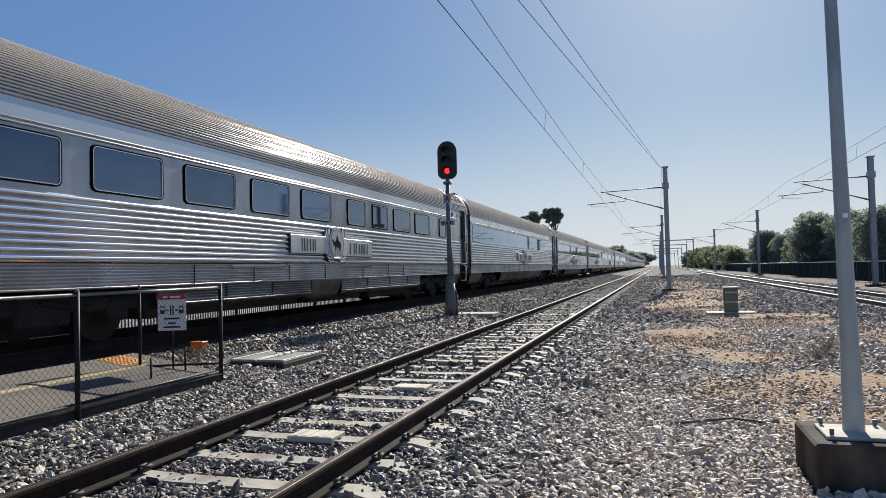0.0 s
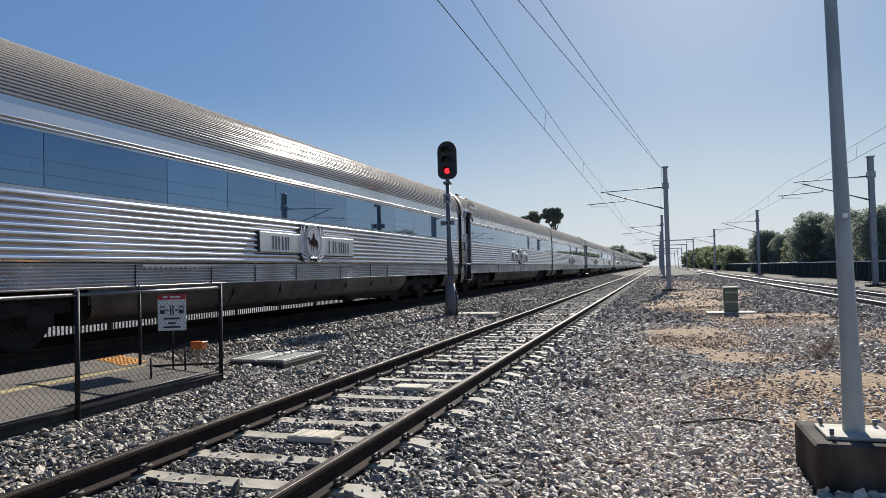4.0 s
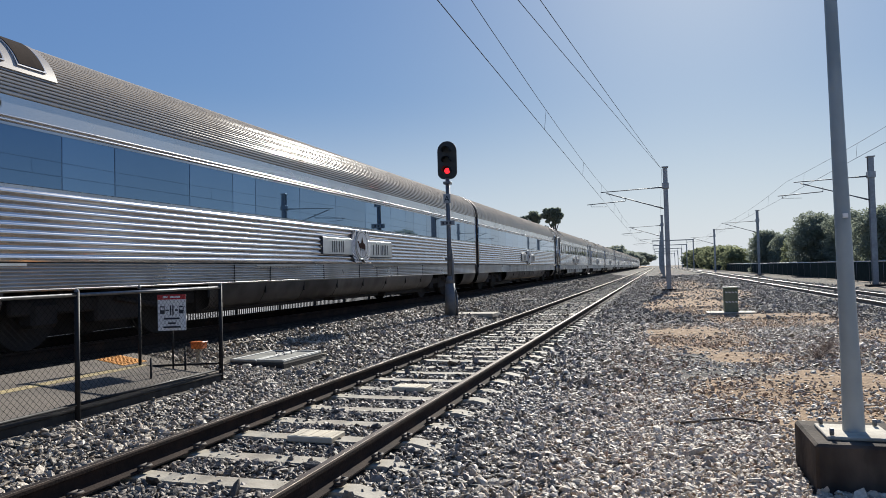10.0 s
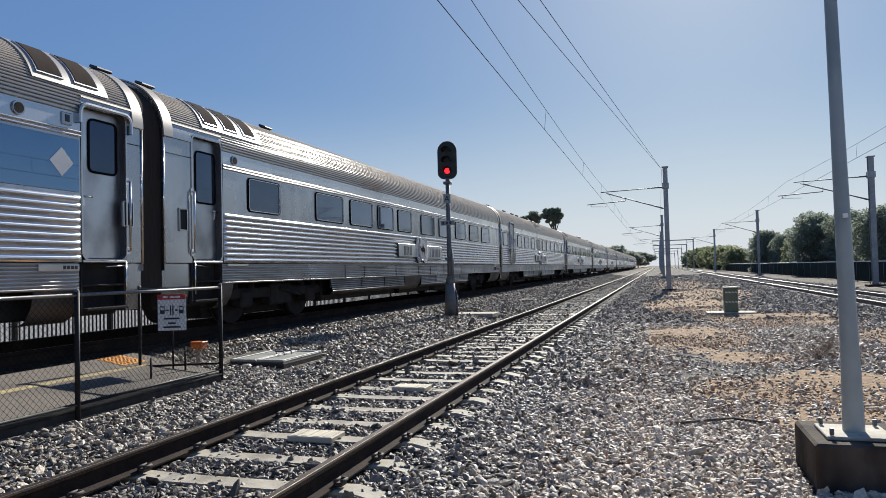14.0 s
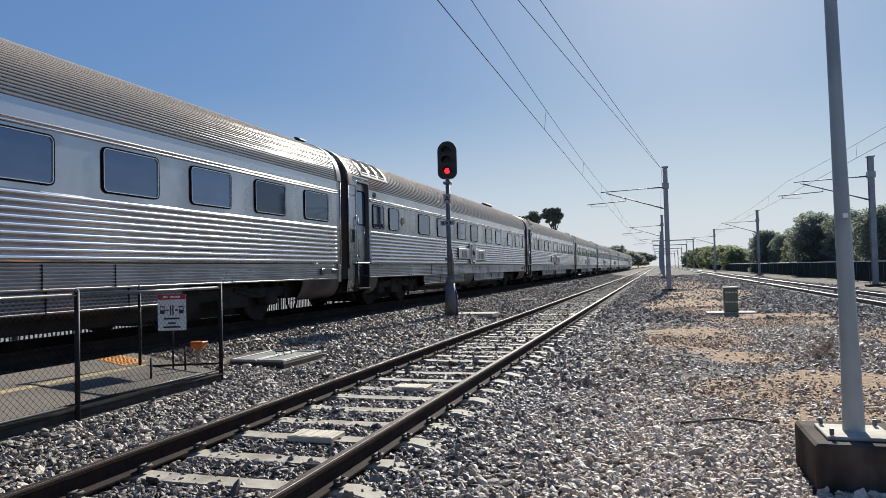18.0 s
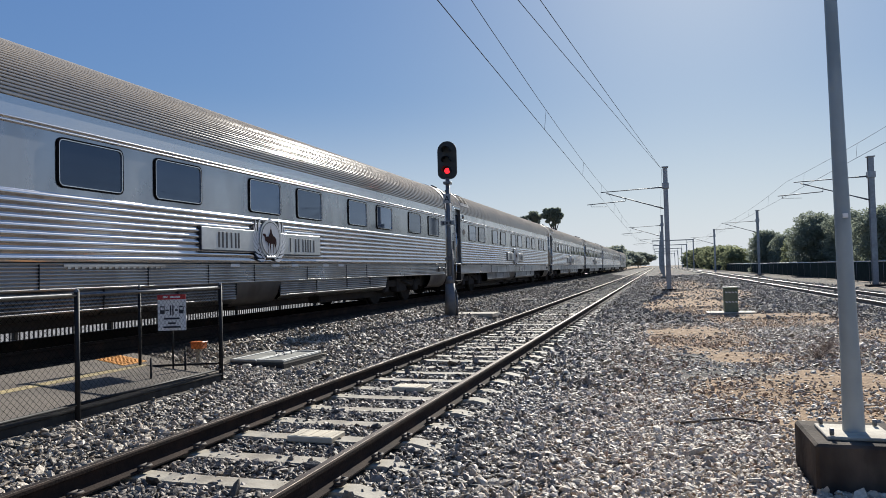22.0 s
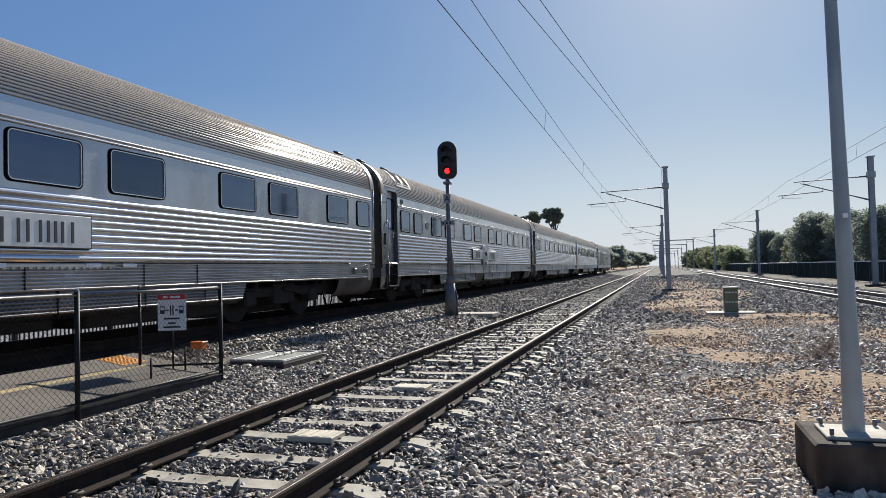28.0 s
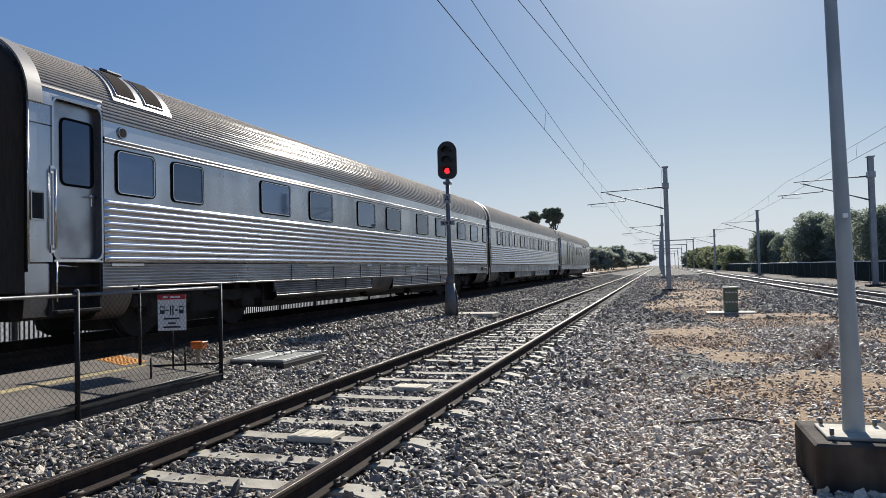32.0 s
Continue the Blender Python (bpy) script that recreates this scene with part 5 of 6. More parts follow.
overhead(-3.02, 0.09)
overhead(7.45)
for near in ((-5.13, -10.0, 7.0), (-4.50, -10.0, 7.25)):
    far_end = (0.36, 45.9, 7.45)
    wire("feeder_wire", [tuple(a + (b - a) * k / 8 - (0.25 * k / 8 * (1 - k / 8) if i == 2 else 0) for i, (a, b) in enumerate(zip(near, far_end))) for k in range(9)], 0.009, "dark feeder wire running to the mast top")
wire("feeder_wire", span(0.4, 7.4, 0.3, 45.9, 8, 44.4)[6:], 0.008, "dark feeder wire along the mast tops")

# ---- signal ----
M_HEAD = surface("dark_grey_signal_paint", (0.042, 0.046, 0.046), (0.03, 0.033, 0.033), 6, 0.7, vary=0.1, spec=0.3)


def signal():
    x, y = -5.98, 20.0
    t = thing("railway_signal", pose(x, y, ground_z(x)), "grey railway signal post with a black head showing red", "railway signal")
    part("post", tubem((0, 0, 0), (0, 0, 4.15), 0.076, 0.062, seg=14), M_GALV_DARK, t)
    bm = tubem((0, 0, -0.1), (0, 0, 0.98), 0.18, 0.145, seg=14)
    tube(bm, (0, 0, 0.98), (0, 0, 1.2), 0.145, 0.085, seg=14)
    part("base_casing", bm, M_GALV_DARK, t, "tapered grey base casing")
    bm = tubem((0.2, 0.02, 0.0), (0.2, 0.02, 0.62), 0.03, seg=8)
    tube(bm, (0.2, 0.02, 0.62), (0.12, 0.0, 0.86), 0.03, seg=8)
    tube(bm, (0.12, 0.0, 0.86), (0.11, -0.02, 1.9), 0.024, seg=8)
    part("cable_duct", bm, M_GALV_DARK, t, "bent grey cable duct")
    def slab(bm, y0, y1, w, h, z):
        n = 12
        pts = [(w * math.cos(math.radians(180 * k / n)), z + h - w + w * math.sin(math.radians(180 * k / n))) for k in range(n + 1)]
        r = 0.2
        pts += [(-w + r - r * math.cos(math.radians(18 * k)), z + r - r * math.sin(math.radians(18 * k))) for k in range(6)]
        pts += [(w - r + r * math.sin(math.radians(18 * k)), z + r - r * math.cos(math.radians(18 * k))) for k in range(6)]
        f = [bm.verts.new((a, y0, c)) for a, c in pts]
        b = [bm.verts.new((a, y1, c)) for a, c in pts]
        bm.faces.new(f)
        bm.faces.new(b[::-1])
        for i in range(len(pts)):
            j = (i + 1) % len(pts)
            bm.faces.new((f[j], f[i], b[i], b[j]))
        return bm
    part("backboard", slab(bmesh.new(), 0.0, 0.03, 0.30, 1.15, 4.12), M_HEAD, t, "rounded dark grey backboard")
    part("lamp_housing", boxm(-0.16, 0.16, 0.03, 0.28, 4.20, 5.1, 0.03), M_HEAD, t)
    for k, (z, m) in enumerate(((4.37, M_REDLAMP), (4.67, M_HEAD), (4.97, M_HEAD))):
        bm = tubem((0, -0.01, z), (0, 0.005, z), 0.086, seg=20)
        part("lens", bm, m, t, "glowing red lens" if k == 0 else "unlit dark lens")
        bm = bmesh.new()
        for i in range(10):
            a0, a1 = (math.radians(-15 + 210 * (i + q) / 10) for q in (0, 1))
            p = [bm.verts.new((0.125 * math.cos(a), yy, z + 0.125 * math.sin(a))) for yy, a in ((0, a0), (0, a1), (-0.22, a1), (-0.22, a0))]
            bm.faces.new(p)
        bmesh.ops.solidify(bm, geom=bm.faces[:], thickness=0.006)
        part("hood", bm, M_HEAD, t)
    part("letter_plate", boxm(-0.11, 0.11, -0.11, -0.095, 3.38, 3.66, 0.004), M_GALV, t, "grey plate with the letter A")
    bpy_text(t, "A", 0.26, (0, -0.113, 3.43), M_INK)
    part("number_plate", boxm(-0.22, 0.22, -0.11, -0.095, 2.72, 2.86, 0.004), M_GALV, t, "grey plate with dark bars")
    for q in (-0.13, -0.02, 0.09):
        part("bar", boxm(q - 0.03, q + 0.03, -0.116, -0.111, 2.75, 2.83), M_INK, t)
    bm = tubem((0.1, -0.05, 0.2), (0.1, -0.05, 2.0), 0.02, seg=6)
    part("conduit", bm, M_GALV_DARK, t)
    part("clamp", boxm(-0.11, 0.11, -0.11, 0.11, 1.68, 1.76, 0.01), M_GALV_DARK, t)
    part("collar", boxm(-0.11, 0.11, -0.11, 0.11, 3.96, 4.04, 0.01), M_GALV_DARK, t)


def bpy_text(parent, words, size, loc, material):
    cu = bpy.data.curves.new("lettering", "FONT")
    cu.body, cu.size, cu.align_x, cu.extrude = words, size, "CENTER", 0.002
    cu.materials.append(material)
    ob = new("lettering", cu)
    ob.parent = parent
    ob.location, ob.rotation_euler = loc, (math.pi / 2, 0, 0)
    return ob


signal()

# ---- lamp pole on its block ----
def lamp_pole():
    x, y = 1.315, 5.73
    z = 0.07
    g = ground_z(x)
    t = thing("lamp_pole", pose(x, y, 0), "tapered grey steel pole bolted to a concrete block", "pole")
    part("footing", boxm(-0.32, 0.60, -0.36, 0.44, g - 0.3, z, 0.02), M_CONC_OLD, t, "stained concrete block")
    part("base_plate", boxm(-0.22, 0.22, -0.22, 0.22, z, z + 0.025, 0.006), M_CONC, t, "pale steel base plate")
    bm, rings = bmesh.new(), []
    for h, r in ((z + 0.02, 0.073), (0.55, 0.065), (1.1, 0.057), (1.75, 0.052), (2.4, 0.047), (3.6, 0.041), (6.6, 0.026)):
        rings.append([bm.verts.new((r * math.cos(math.radians(15 * k)) - 0.0105 * max(0.0, h - 0.3), r * math.sin(math.radians(15 * k)), h)) for k in range(24)])
    for a, b in zip(rings, rings[1:]):
        for k in range(24):
            bm.faces.new((a[k], a[(k + 1) % 24], b[(k + 1) % 24], b[k])).smooth = True
    bm.faces.new(rings[-1])
    part("shaft", bm, M_POLE, t)
    for q in (-0.18, 0.18):
        for r in (-0.18, 0.18):
            part("bolt", tubem((q, r, z + 0.03), (q, r, z + 0.075), 0.016, seg=6), M_GALV_DARK, t)
    part("plate", boxm(-0.026, 0.008, -0.073, -0.052, 1.64, 1.674, 0.002), M_WHITE, t, "small pale square plate")


lamp_pole()

# ---- green cabinet ----
def cabinet():
    x, y = 2.12, 23.4
    t = thing("signal_cabinet", pose(x, y, ground_z(x)), "small green trackside cabinet with striped bands on a slab", "cabinet")
    part("slab", boxm(-0.72, 0.72, -0.3, 0.6, -0.1, 0.06, 0.01), M_CONC, t, "pale concrete slab")
    part("body", boxm(-0.2, 0.2, -0.2, 0.2, 0.06, 0.78, 0.02), M_GREEN, t)
    part("lid", boxm(-0.22, 0.22, -0.22, 0.22, 0.78, 0.84, 0.015), M_GREEN, t)
    for z in (0.38, 0.68):
        for k in range(4):
            p = part("stripe", boxm(-0.032, 0.032, -0.207, -0.2015, -0.014, 0.014), M_WHITE, t)
            p.location = (-0.14 + 0.095 * k, 0, z)
            p.rotation_euler.y = 0.5


cabinet()


def pit():
    """Two framed lids on a raised collar, with a folded lifting handle."""
    t = thing("cable_pit", pose(-5.86, 9.92, 0.03), "raised concrete cable pit with grey steel lids", "pit")
    part("rim", boxm(-0.50, 0.46, -0.66, 0.62, -0.35, -0.02, 0.02), M_KERB, t, "dark concrete collar")
    for k in range(2):
        lid = part("lid", boxm(-0.49 + 0.475 * k, -0.035 + 0.475 * k, -0.62, 0.60, -0.02, 0.006, 0.004), M_LID, t, "flat pale green-grey lid")
        for x0, x1, y0, y1 in ((-0.49, -0.045, -0.63, -0.585), (-0.49, -0.045, 0.565, 0.61), (-0.49, -0.455, -0.585, 0.565), (-0.08, -0.045, -0.585, 0.565)):
            part("lid_frame", boxm(x0 + 0.475 * k, x1 + 0.475 * k, y0, y1, -0.01, 0.024, 0.005), M_LIDEDGE, lid, "pale raised steel frame")
    bm = bmesh.new()
    for q in (-0.07, 0.07):
        tube(bm, (q, 0.05, 0.01), (q, 0.02, 0.07), 0.010, seg=6)
        tube(bm, (q, 0.28, 0.01), (q, 0.25, 0.06), 0.010, seg=6)
    for yy in (0.02, 0.25):
        tube(bm, (-0.07, yy, 0.07 if yy < 0.1 else 0.06), (0.07, yy, 0.07 if yy < 0.1 else 0.06), 0.010, seg=6)
    part("handle", bm, M_GALV_DARK, t, "steel lifting handles")


M_LID = surface("lid_steel", (0.26, 0.255, 0.225), (0.19, 0.185, 0.165), 8, 0.65, bump=0.1, stain=(0.10, 0.10, 0.09), stain_scale=3)
M_LIDEDGE = surface("lid_frame_steel", (0.36, 0.36, 0.33), (0.28, 0.28, 0.255), 8, 0.6, bump=0.1)
pit()


def slab(x, y, w, d, h, z, label, material, name="concrete_slab", category="slab"):
    ob = part(name, boxm(-w / 2, w / 2, -d / 2, d / 2, 0, h, min(0.012, h / 4)), material, None)
    ob.location = (x, y, z)
    tagged(ob, label, category)


def track_pad(x, y):
    """A ribbed cream block lying between the rails."""
    t = thing("track_marker", pose(x, y, -0.20), "cream composite block lying between the rails", "track marker", "blocks between the rails")
    part("block", boxm(-0.225, 0.225, -0.145, 0.145, 0, 0.055, 0.008), M_CREAM, t)
    for k in range(4):
        part("rib", boxm(-0.20 + k * 0.11, -0.13 + k * 0.11, -0.12, 0.12, 0.055, 0.0585), M_CREAM, t)


track_pad(-3.08, 5.85)
track_pad(-3.10, 8.52)
slab(-5.45, 21.0, 1.25, 0.9, 0.12, -0.12, "pale concrete slab beside the signal", M_CONC)
slab(-5.6, 30.2, 0.9, 0.5, 0.06, -0.06, "small pale concrete slab in the ballast", M_CONC)
slab(-5.2, 8.3, 0.5, 0.09, 0.04, -0.15, "thin weathered board lying in the ballast", M_CONC, "board", "board")

# ---- path with its fence ----
def path_z(x):
    return 0.06 + (-5.65 - x) * 0.165


def path():
    xs = [-5.65, -5.85, -7.05]
    v = []
    for y in (-6.0, 8.05):
        v += [(xs[0], y, path_z(xs[0])), (xs[2], y, path_z(xs[2])), (xs[2], y, -0.3), (xs[0], y, -0.3)]
    me = mesh_of("path", v, [(0, 1, 5, 4), (3, 0, 4, 7), (1, 2, 6, 5), (0, 3, 2, 1), (4, 5, 6, 7)], M_ASPHALT)
    p = tagged(new("path", me), "sloping grey asphalt footpath beside the railway", "path", kind="structure")
    part("kerb", boxm(-5.68, -5.585, -6, 8.0, -0.35, 0.02, 0.012), M_KERB, p, "dark weathered kerb")
    part("kerb_top", boxm(-5.68, -5.575, -6, 8.0, 0.02, 0.052, 0.01), M_KERB, p, "worn concrete edge strip")
    def strip(name, x0, x1, y0, y1, mat, lift=0.004, label=""):
        vs = [(x, y, path_z(x) + lift) for y in (y0, y1) for x in (x0, x1)]
        vs += [(x, y, path_z(x) - 0.01) for y in (y0, y1) for x in (x0, x1)]
        f = [(0, 1, 3, 2), (0, 4, 5, 1), (1, 5, 7, 3), (3, 7, 6, 2), (2, 6, 4, 0)]
        return part(name, mesh_of(name, vs, [q[::-1] for q in f], mat), None, p, label)
    strip("yellow_line", -6.53, -6.43, -6, 7.6, M_YELLOW, 0.004, "worn yellow safety line")
    tac = strip("tactile_paving", -7.03, -6.60, 7.34, 7.78, M_TACTILE, 0.006, "orange tactile paving")
    dot = as_mesh(tubem((0, 0, 0), (0, 0, 0.014), 0.02, 0.014, seg=8), "stud", M_TACTILE)
    for i in range(6):
        for j in range(6):
            d = part("stud", dot, None, tac)
            x = -6.99 + 0.065 * i
            d.location = (x, 7.38 + 0.065 * j, path_z(x) + 0.002)


path()


def chain_link(bm, p, q, z0, z1, pitch=0.068, r=0.0017):
    """Diamond wire between two posts."""
    p, q = Vector(p), Vector(q)
    d = q - p
    w, h = d.length, z1 - z0
    d.normalize()
    k = -h
    while k < w:
        for s in (1, -1):
            a, b = max(0.0, k), min(w, k + h)
            if b - a > 0.01:
                za, zb = (z0 + (a - k), z0 + (b - k)) if s > 0 else (z1 - (a - k), z1 - (b - k))
                A, B = p + d * a, p + d * b
                tube(bm, (A.x, A.y, za), (B.x, B.y, zb), r, seg=3, caps=False)
        k += pitch
    return bm


def fence():
    t = thing("chain_link_fence", pose(0, 0, 0), "black chain-link fence with tubular posts and rails", "fence")
    top, low = 1.17, 0.10
    posts = [(-5.50, 2.9), (-5.53, 5.535), (-5.60, 8.0), (-6.50, 7.53)]
    for k, (x, y) in enumerate(posts):
        b = part("post", tubem((x, y, -0.25), (x, y, 1.215), 0.026 if k != 3 else 0.02, seg=12), M_BLACK, t)
        bm = bmesh.new()
        bmesh.ops.create_uvsphere(bm, u_segments=10, v_segments=6, radius=0.027)
        bmesh.ops.translate(bm, verts=bm.verts, vec=(x, y, 1.215))
        part("cap", bm, M_GALV_DARK, b, "domed post cap")
    for a, b in zip(posts, posts[1:]):
        bm = tubem((a[0], a[1], top + 0.012), (b[0], b[1], top + 0.012), 0.018, seg=12)
        part("top_rail", bm, M_RAILPAINT, t, "worn steel rail glinting in the sun")
        lo = low if a[0] > -5.59 else 0.18
        part("bottom_rail", tubem((a[0], a[1], lo), (b[0], b[1], lo), 0.015, seg=8), M_BLACK, t)
        bm = chain_link(bmesh.new(), (a[0], a[1], 0), (b[0], b[1], 0), lo, top)
        tagged(part("mesh", bm, M_WIRE, t, "diamond wire mesh"), kind="stuff")
    for x, y, h in ((-5.95, 7.08, 0.36), (-5.97, 7.75, 0.42), (-6.12, 7.70, 1.1)):
        part("stake", tubem((x, y, -0.1), (x, y, h), 0.013, seg=8), M_BLACK, t)


M_RAILPAINT = surface("worn_steel_rail", (0.20, 0.20, 0.205), (0.12, 0.12, 0.12), 20, 0.30, 0.8)
fence()


def warning_sign():
    t = thing("warning_sign", pose(-6.10, 7.67, 0.0, 0, 0, 22), "white pedestrian warning sign with red header on the fence", "sign")
    part("panel", boxm(-0.18, 0.18, -0.022, -0.012, 0.64, 1.11, 0.003), M_WHITE, t)
    part("header", boxm(-0.18, 0.18, -0.028, -0.0225, 1.045, 1.11), M_SIGNRED, t, "red header band")
    for x in (-0.08, 0.01, 0.08):
        part("header_bar", boxm(x - 0.03, x + 0.03, -0.031, -0.0285, 1.065, 1.09), M_WHITE, t)
    for x in (-0.12, 0.12):
        part("pictogram", boxm(x - 0.03, x + 0.03, -0.026, -0.0225, 0.86, 0.96, 0.001), M_INK, t)
        part("pictogram_pane", boxm(x - 0.02, x + 0.02, -0.029, -0.0265, 0.91, 0.945), M_WHITE, t)
        part("arrow", boxm(x * 0.5 - 0.02, x * 0.5 + 0.02, -0.026, -0.0225, 0.895, 0.915), M_INK, t)
    for x in (-0.015, 0.015):
        part("pictogram", boxm(x - 0.008, x + 0.008, -0.026, -0.0225, 0.84, 0.97), M_INK, t)
    for w, z in ((0.10, 0.785), (0.05, 0.725), (0.11, 0.675)):
        part("text_bar", boxm(-w, w, -0.026, -0.0225, z, z + 0.022), M_INK, t)


warning_sign()


def orange_box():
    t = thing("marker_post", pose(-6.48, 8.72, -0.01), "orange box on a pale post in the ballast", "marker")
    part("post", boxm(-0.035, 0.035, -0.03, 0.03, -0.1, 0.30, 0.006), M_CONC, t)
    part("box", boxm(-0.095, 0.095, -0.07, 0.07, 0.29, 0.375, 0.010), M_ORANGE, t, "bright orange plastic box")
    part("rim", boxm(-0.103, 0.103, -0.078, 0.078, 0.375, 0.395, 0.005), M_ORANGE, t)


M_ORANGE = surface("orange_plastic", (0.72, 0.19, 0.04), (0.6, 0.16, 0.04), 9, 0.45)
orange_box()


def bar_fence():
    """Vertical-bar fence beyond the train, and the pale pavement behind it."""
    pv = part("pavement", boxm(-40, -12.2, -40, 170, -0.2, 0.06), M_PALE, None)
    tagged(pv, "pale sunlit concrete pavement beyond the train", "pavement", kind="structure")
    t = thing("bar_fence", pose(-11.6, 0, 0.05), "dark vertical-bar steel fence beyond the train", "fence")
    bar = as_mesh(boxm(-0.012, 0.012, -0.012, 0.012, 0.0, 1.62), "bar", M_BLACK)
    for k in range(290):
        p = part("bar", bar, None, t)
        p.location.y = 3.0 + 0.105 * k
    for z in (0.10, 1.5):
        part("fence_rail", boxm(0.012, 0.045, 2.8, 150, z, z + 0.045), M_BLACK, t)
    for k in range(14):
        part("fence_post", boxm(-0.04, 0.04, 2.9 + 2.4 * k, 2.98 + 2.4 * k, 0, 1.68, 0.005), M_BLACK, t)
    bm = bmesh.new()
    for k in range(700):
        y = 33.5 + 0.105 * k
        box(bm, -0.012, 0.012, y - 0.012, y + 0.012, 0.0, 1.62)
    tagged(part("far_bars", bm, M_BLACK, t), kind="stuff")


M_PALE = surface("pale_pavement", (0.21, 0.205, 0.197), (0.165, 0.16, 0.153), 2.0, 0.8, bump=0.1, stain=(0.24, 0.235, 0.225))
bar_fence()


def screen_fence():
    """Dark screened boundary fence along the far side of the second line."""
    t = thing("boundary_fence", pose(13.0, 0, ground_z(13.0)), "dark screened boundary fence with a pale top rail", "fence")
    for k in range(50):
        y = 30.0 + 3.0 * k
        part("post", shared("bpost", lambda: as_mesh(tubem((0, 0, 0), (0, 0, 1.40), 0.03, seg=8), "post", M_GALV_DARK)), None, t).location.y = y
        if k < 49:
            part("screen", shared("bscreen", lambda: as_mesh(boxm(-0.012, -0.004, 0.02, 2.98, 0.06, 1.33), "screen", M_CLOTH)), None, t).location.y = y
    part("top_rail", tubem((0, 30, 1.37), (0, 177, 1.37), 0.03, seg=8), M_WHITE, t, "pale top rail")
    bm = boxm(-0.02, 0.02, 177, 420, 0.05, 1.36)
    part("far_screen", bm, M_CLOTH, t)


screen_fence()

# ---- trees ----
def leaf_mesh(name, blobs, per_m3, leaf, material, seed):
    """Leaf clumps: small bent quads filling the outer part of several blobs (x, y, z, rx, ry, rz)."""
    rng = np.random.default_rng(seed)
    P = []
    for bx, by, bz, rx, ry, rz in blobs:
        n = int(per_m3 * 4 * rx * ry * rz)
        d = rng.normal(size=(n, 3))
        d /= np.linalg.norm(d, axis=1, keepdims=True)
        r = rng.uniform(0.25, 1.0, (n, 1)) ** 0.5 * (1 + 0.22 * np.sin(d[:, :1] * 7 + seed) * np.cos(d[:, 2:] * 6 + bx))
        P.append(d * r * (rx, ry, rz) + (bx, by, bz))
    P = np.concatenate(P)
    n = len(P)
    u, w = rng.normal(size=(n, 3)), rng.normal(size=(n, 3))
    u /= np.linalg.norm(u, axis=1, keepdims=True)
    w = np.cross(u, w)
    w /= np.linalg.norm(w, axis=1, keepdims=True)
    s = leaf * rng.uniform(0.6, 1.4, (n, 1))
    quad = np.stack([P - u * s, P - w * s * 0.5, P + u * s, P + w * s * 0.5], 1)
    me = bpy.data.meshes.new(name)
    me.vertices.add(4 * n)
    me.vertices.foreach_set("co", quad.astype(np.float32).ravel())
    me.loops.add(4 * n)
    me.loops.foreach_set("vertex_index", np.arange(4 * n, dtype=np.int32))
    me.polygons.add(n)
    me.polygons.foreach_set("loop_start", np.arange(0, 4 * n, 4, dtype=np.int32))
    me.materials.append(material)
    me.update(calc_edges=True)
    return me


def tree(x, y, h, w, seed, label, material=None, trunk=0.35, base=0.2, per=3.0, leaf=0.22, name="tree"):
    rng = random.Random(seed)
    z = ground_z(x)
    t = thing(name, pose(x, y, z), label, "tree", "trees beside the line")
    bm = tubem((0, 0, -0.2), (0.1, 0, h * trunk), 0.035 * h, 0.024 * h, seg=8)
    blobs = []
    for k in range(9):
        a = k * 2.4 + rng.random()
        r = w * 0.5 * rng.uniform(0.25, 0.75)
        zz = h * rng.uniform(max(base + 0.12, 0.3), 0.82)
        px, py = r * math.cos(a), r * math.sin(a)
        s = w * rng.uniform(0.19, 0.3)
        blobs.append((px, py, zz, s, s, min(s * 0.85, h * 0.22)))
        tube(bm, (0.1, 0, h * trunk * rng.uniform(0.7, 1)), (px, py, zz), 0.014 * h, 0.005 * h, seg=5)
    blobs.append((0, 0, h * 0.8, w * 0.24, w * 0.24, h * 0.2))
    part("trunk", bm, M_BARK, t)
    part("crown", leaf_mesh("crown", blobs, per, leaf, material or M_LEAF, seed), None, t)
    return t


def bushy(x, y, h, w, seed, label, material, per, leaf):
    """A tree leafy to the ground: a full, upright mass of clumps with an uneven top."""
    rng = random.Random(seed)
    t = thing("tree", pose(x, y, ground_z(x)), label, "tree", "trees beside the line")
    bm = tubem((0, 0, -0.2), (0.1, 0, h * 0.5), 0.03 * h, 0.02 * h, seg=8)
    blobs = []
    for level in range(5):
        f = (0.16, 0.36, 0.55, 0.72, 0.86)[level]
        girth = (0.86, 1.0, 1.0, 0.92, 0.66)[level] * w * 0.5
        count = (5, 6, 6, 5, 4)[level]
        for k in range(count):
            a = 6.283 * (k + 0.5 * level) / count + rng.uniform(-0.3, 0.3)
            s = w * rng.uniform(0.19, 0.25)
            r = max(0.0, girth - s) * rng.uniform(0.8, 1.05)
            zz = h * f + rng.uniform(-0.05, 0.05) * h
            blobs.append((r * math.cos(a), r * math.sin(a), zz, s, s, min(s * 0.9, h * 0.15)))
            if level > 1:
                tube(bm, (0.1, 0, h * 0.35), (r * math.cos(a), r * math.sin(a), zz), 0.012 * h, 0.004 * h, seg=5)
    part("trunk", bm, M_BARK, t)
    part("crown", leaf_mesh("crown", blobs, per, leaf, material, seed), None, t)
    return t


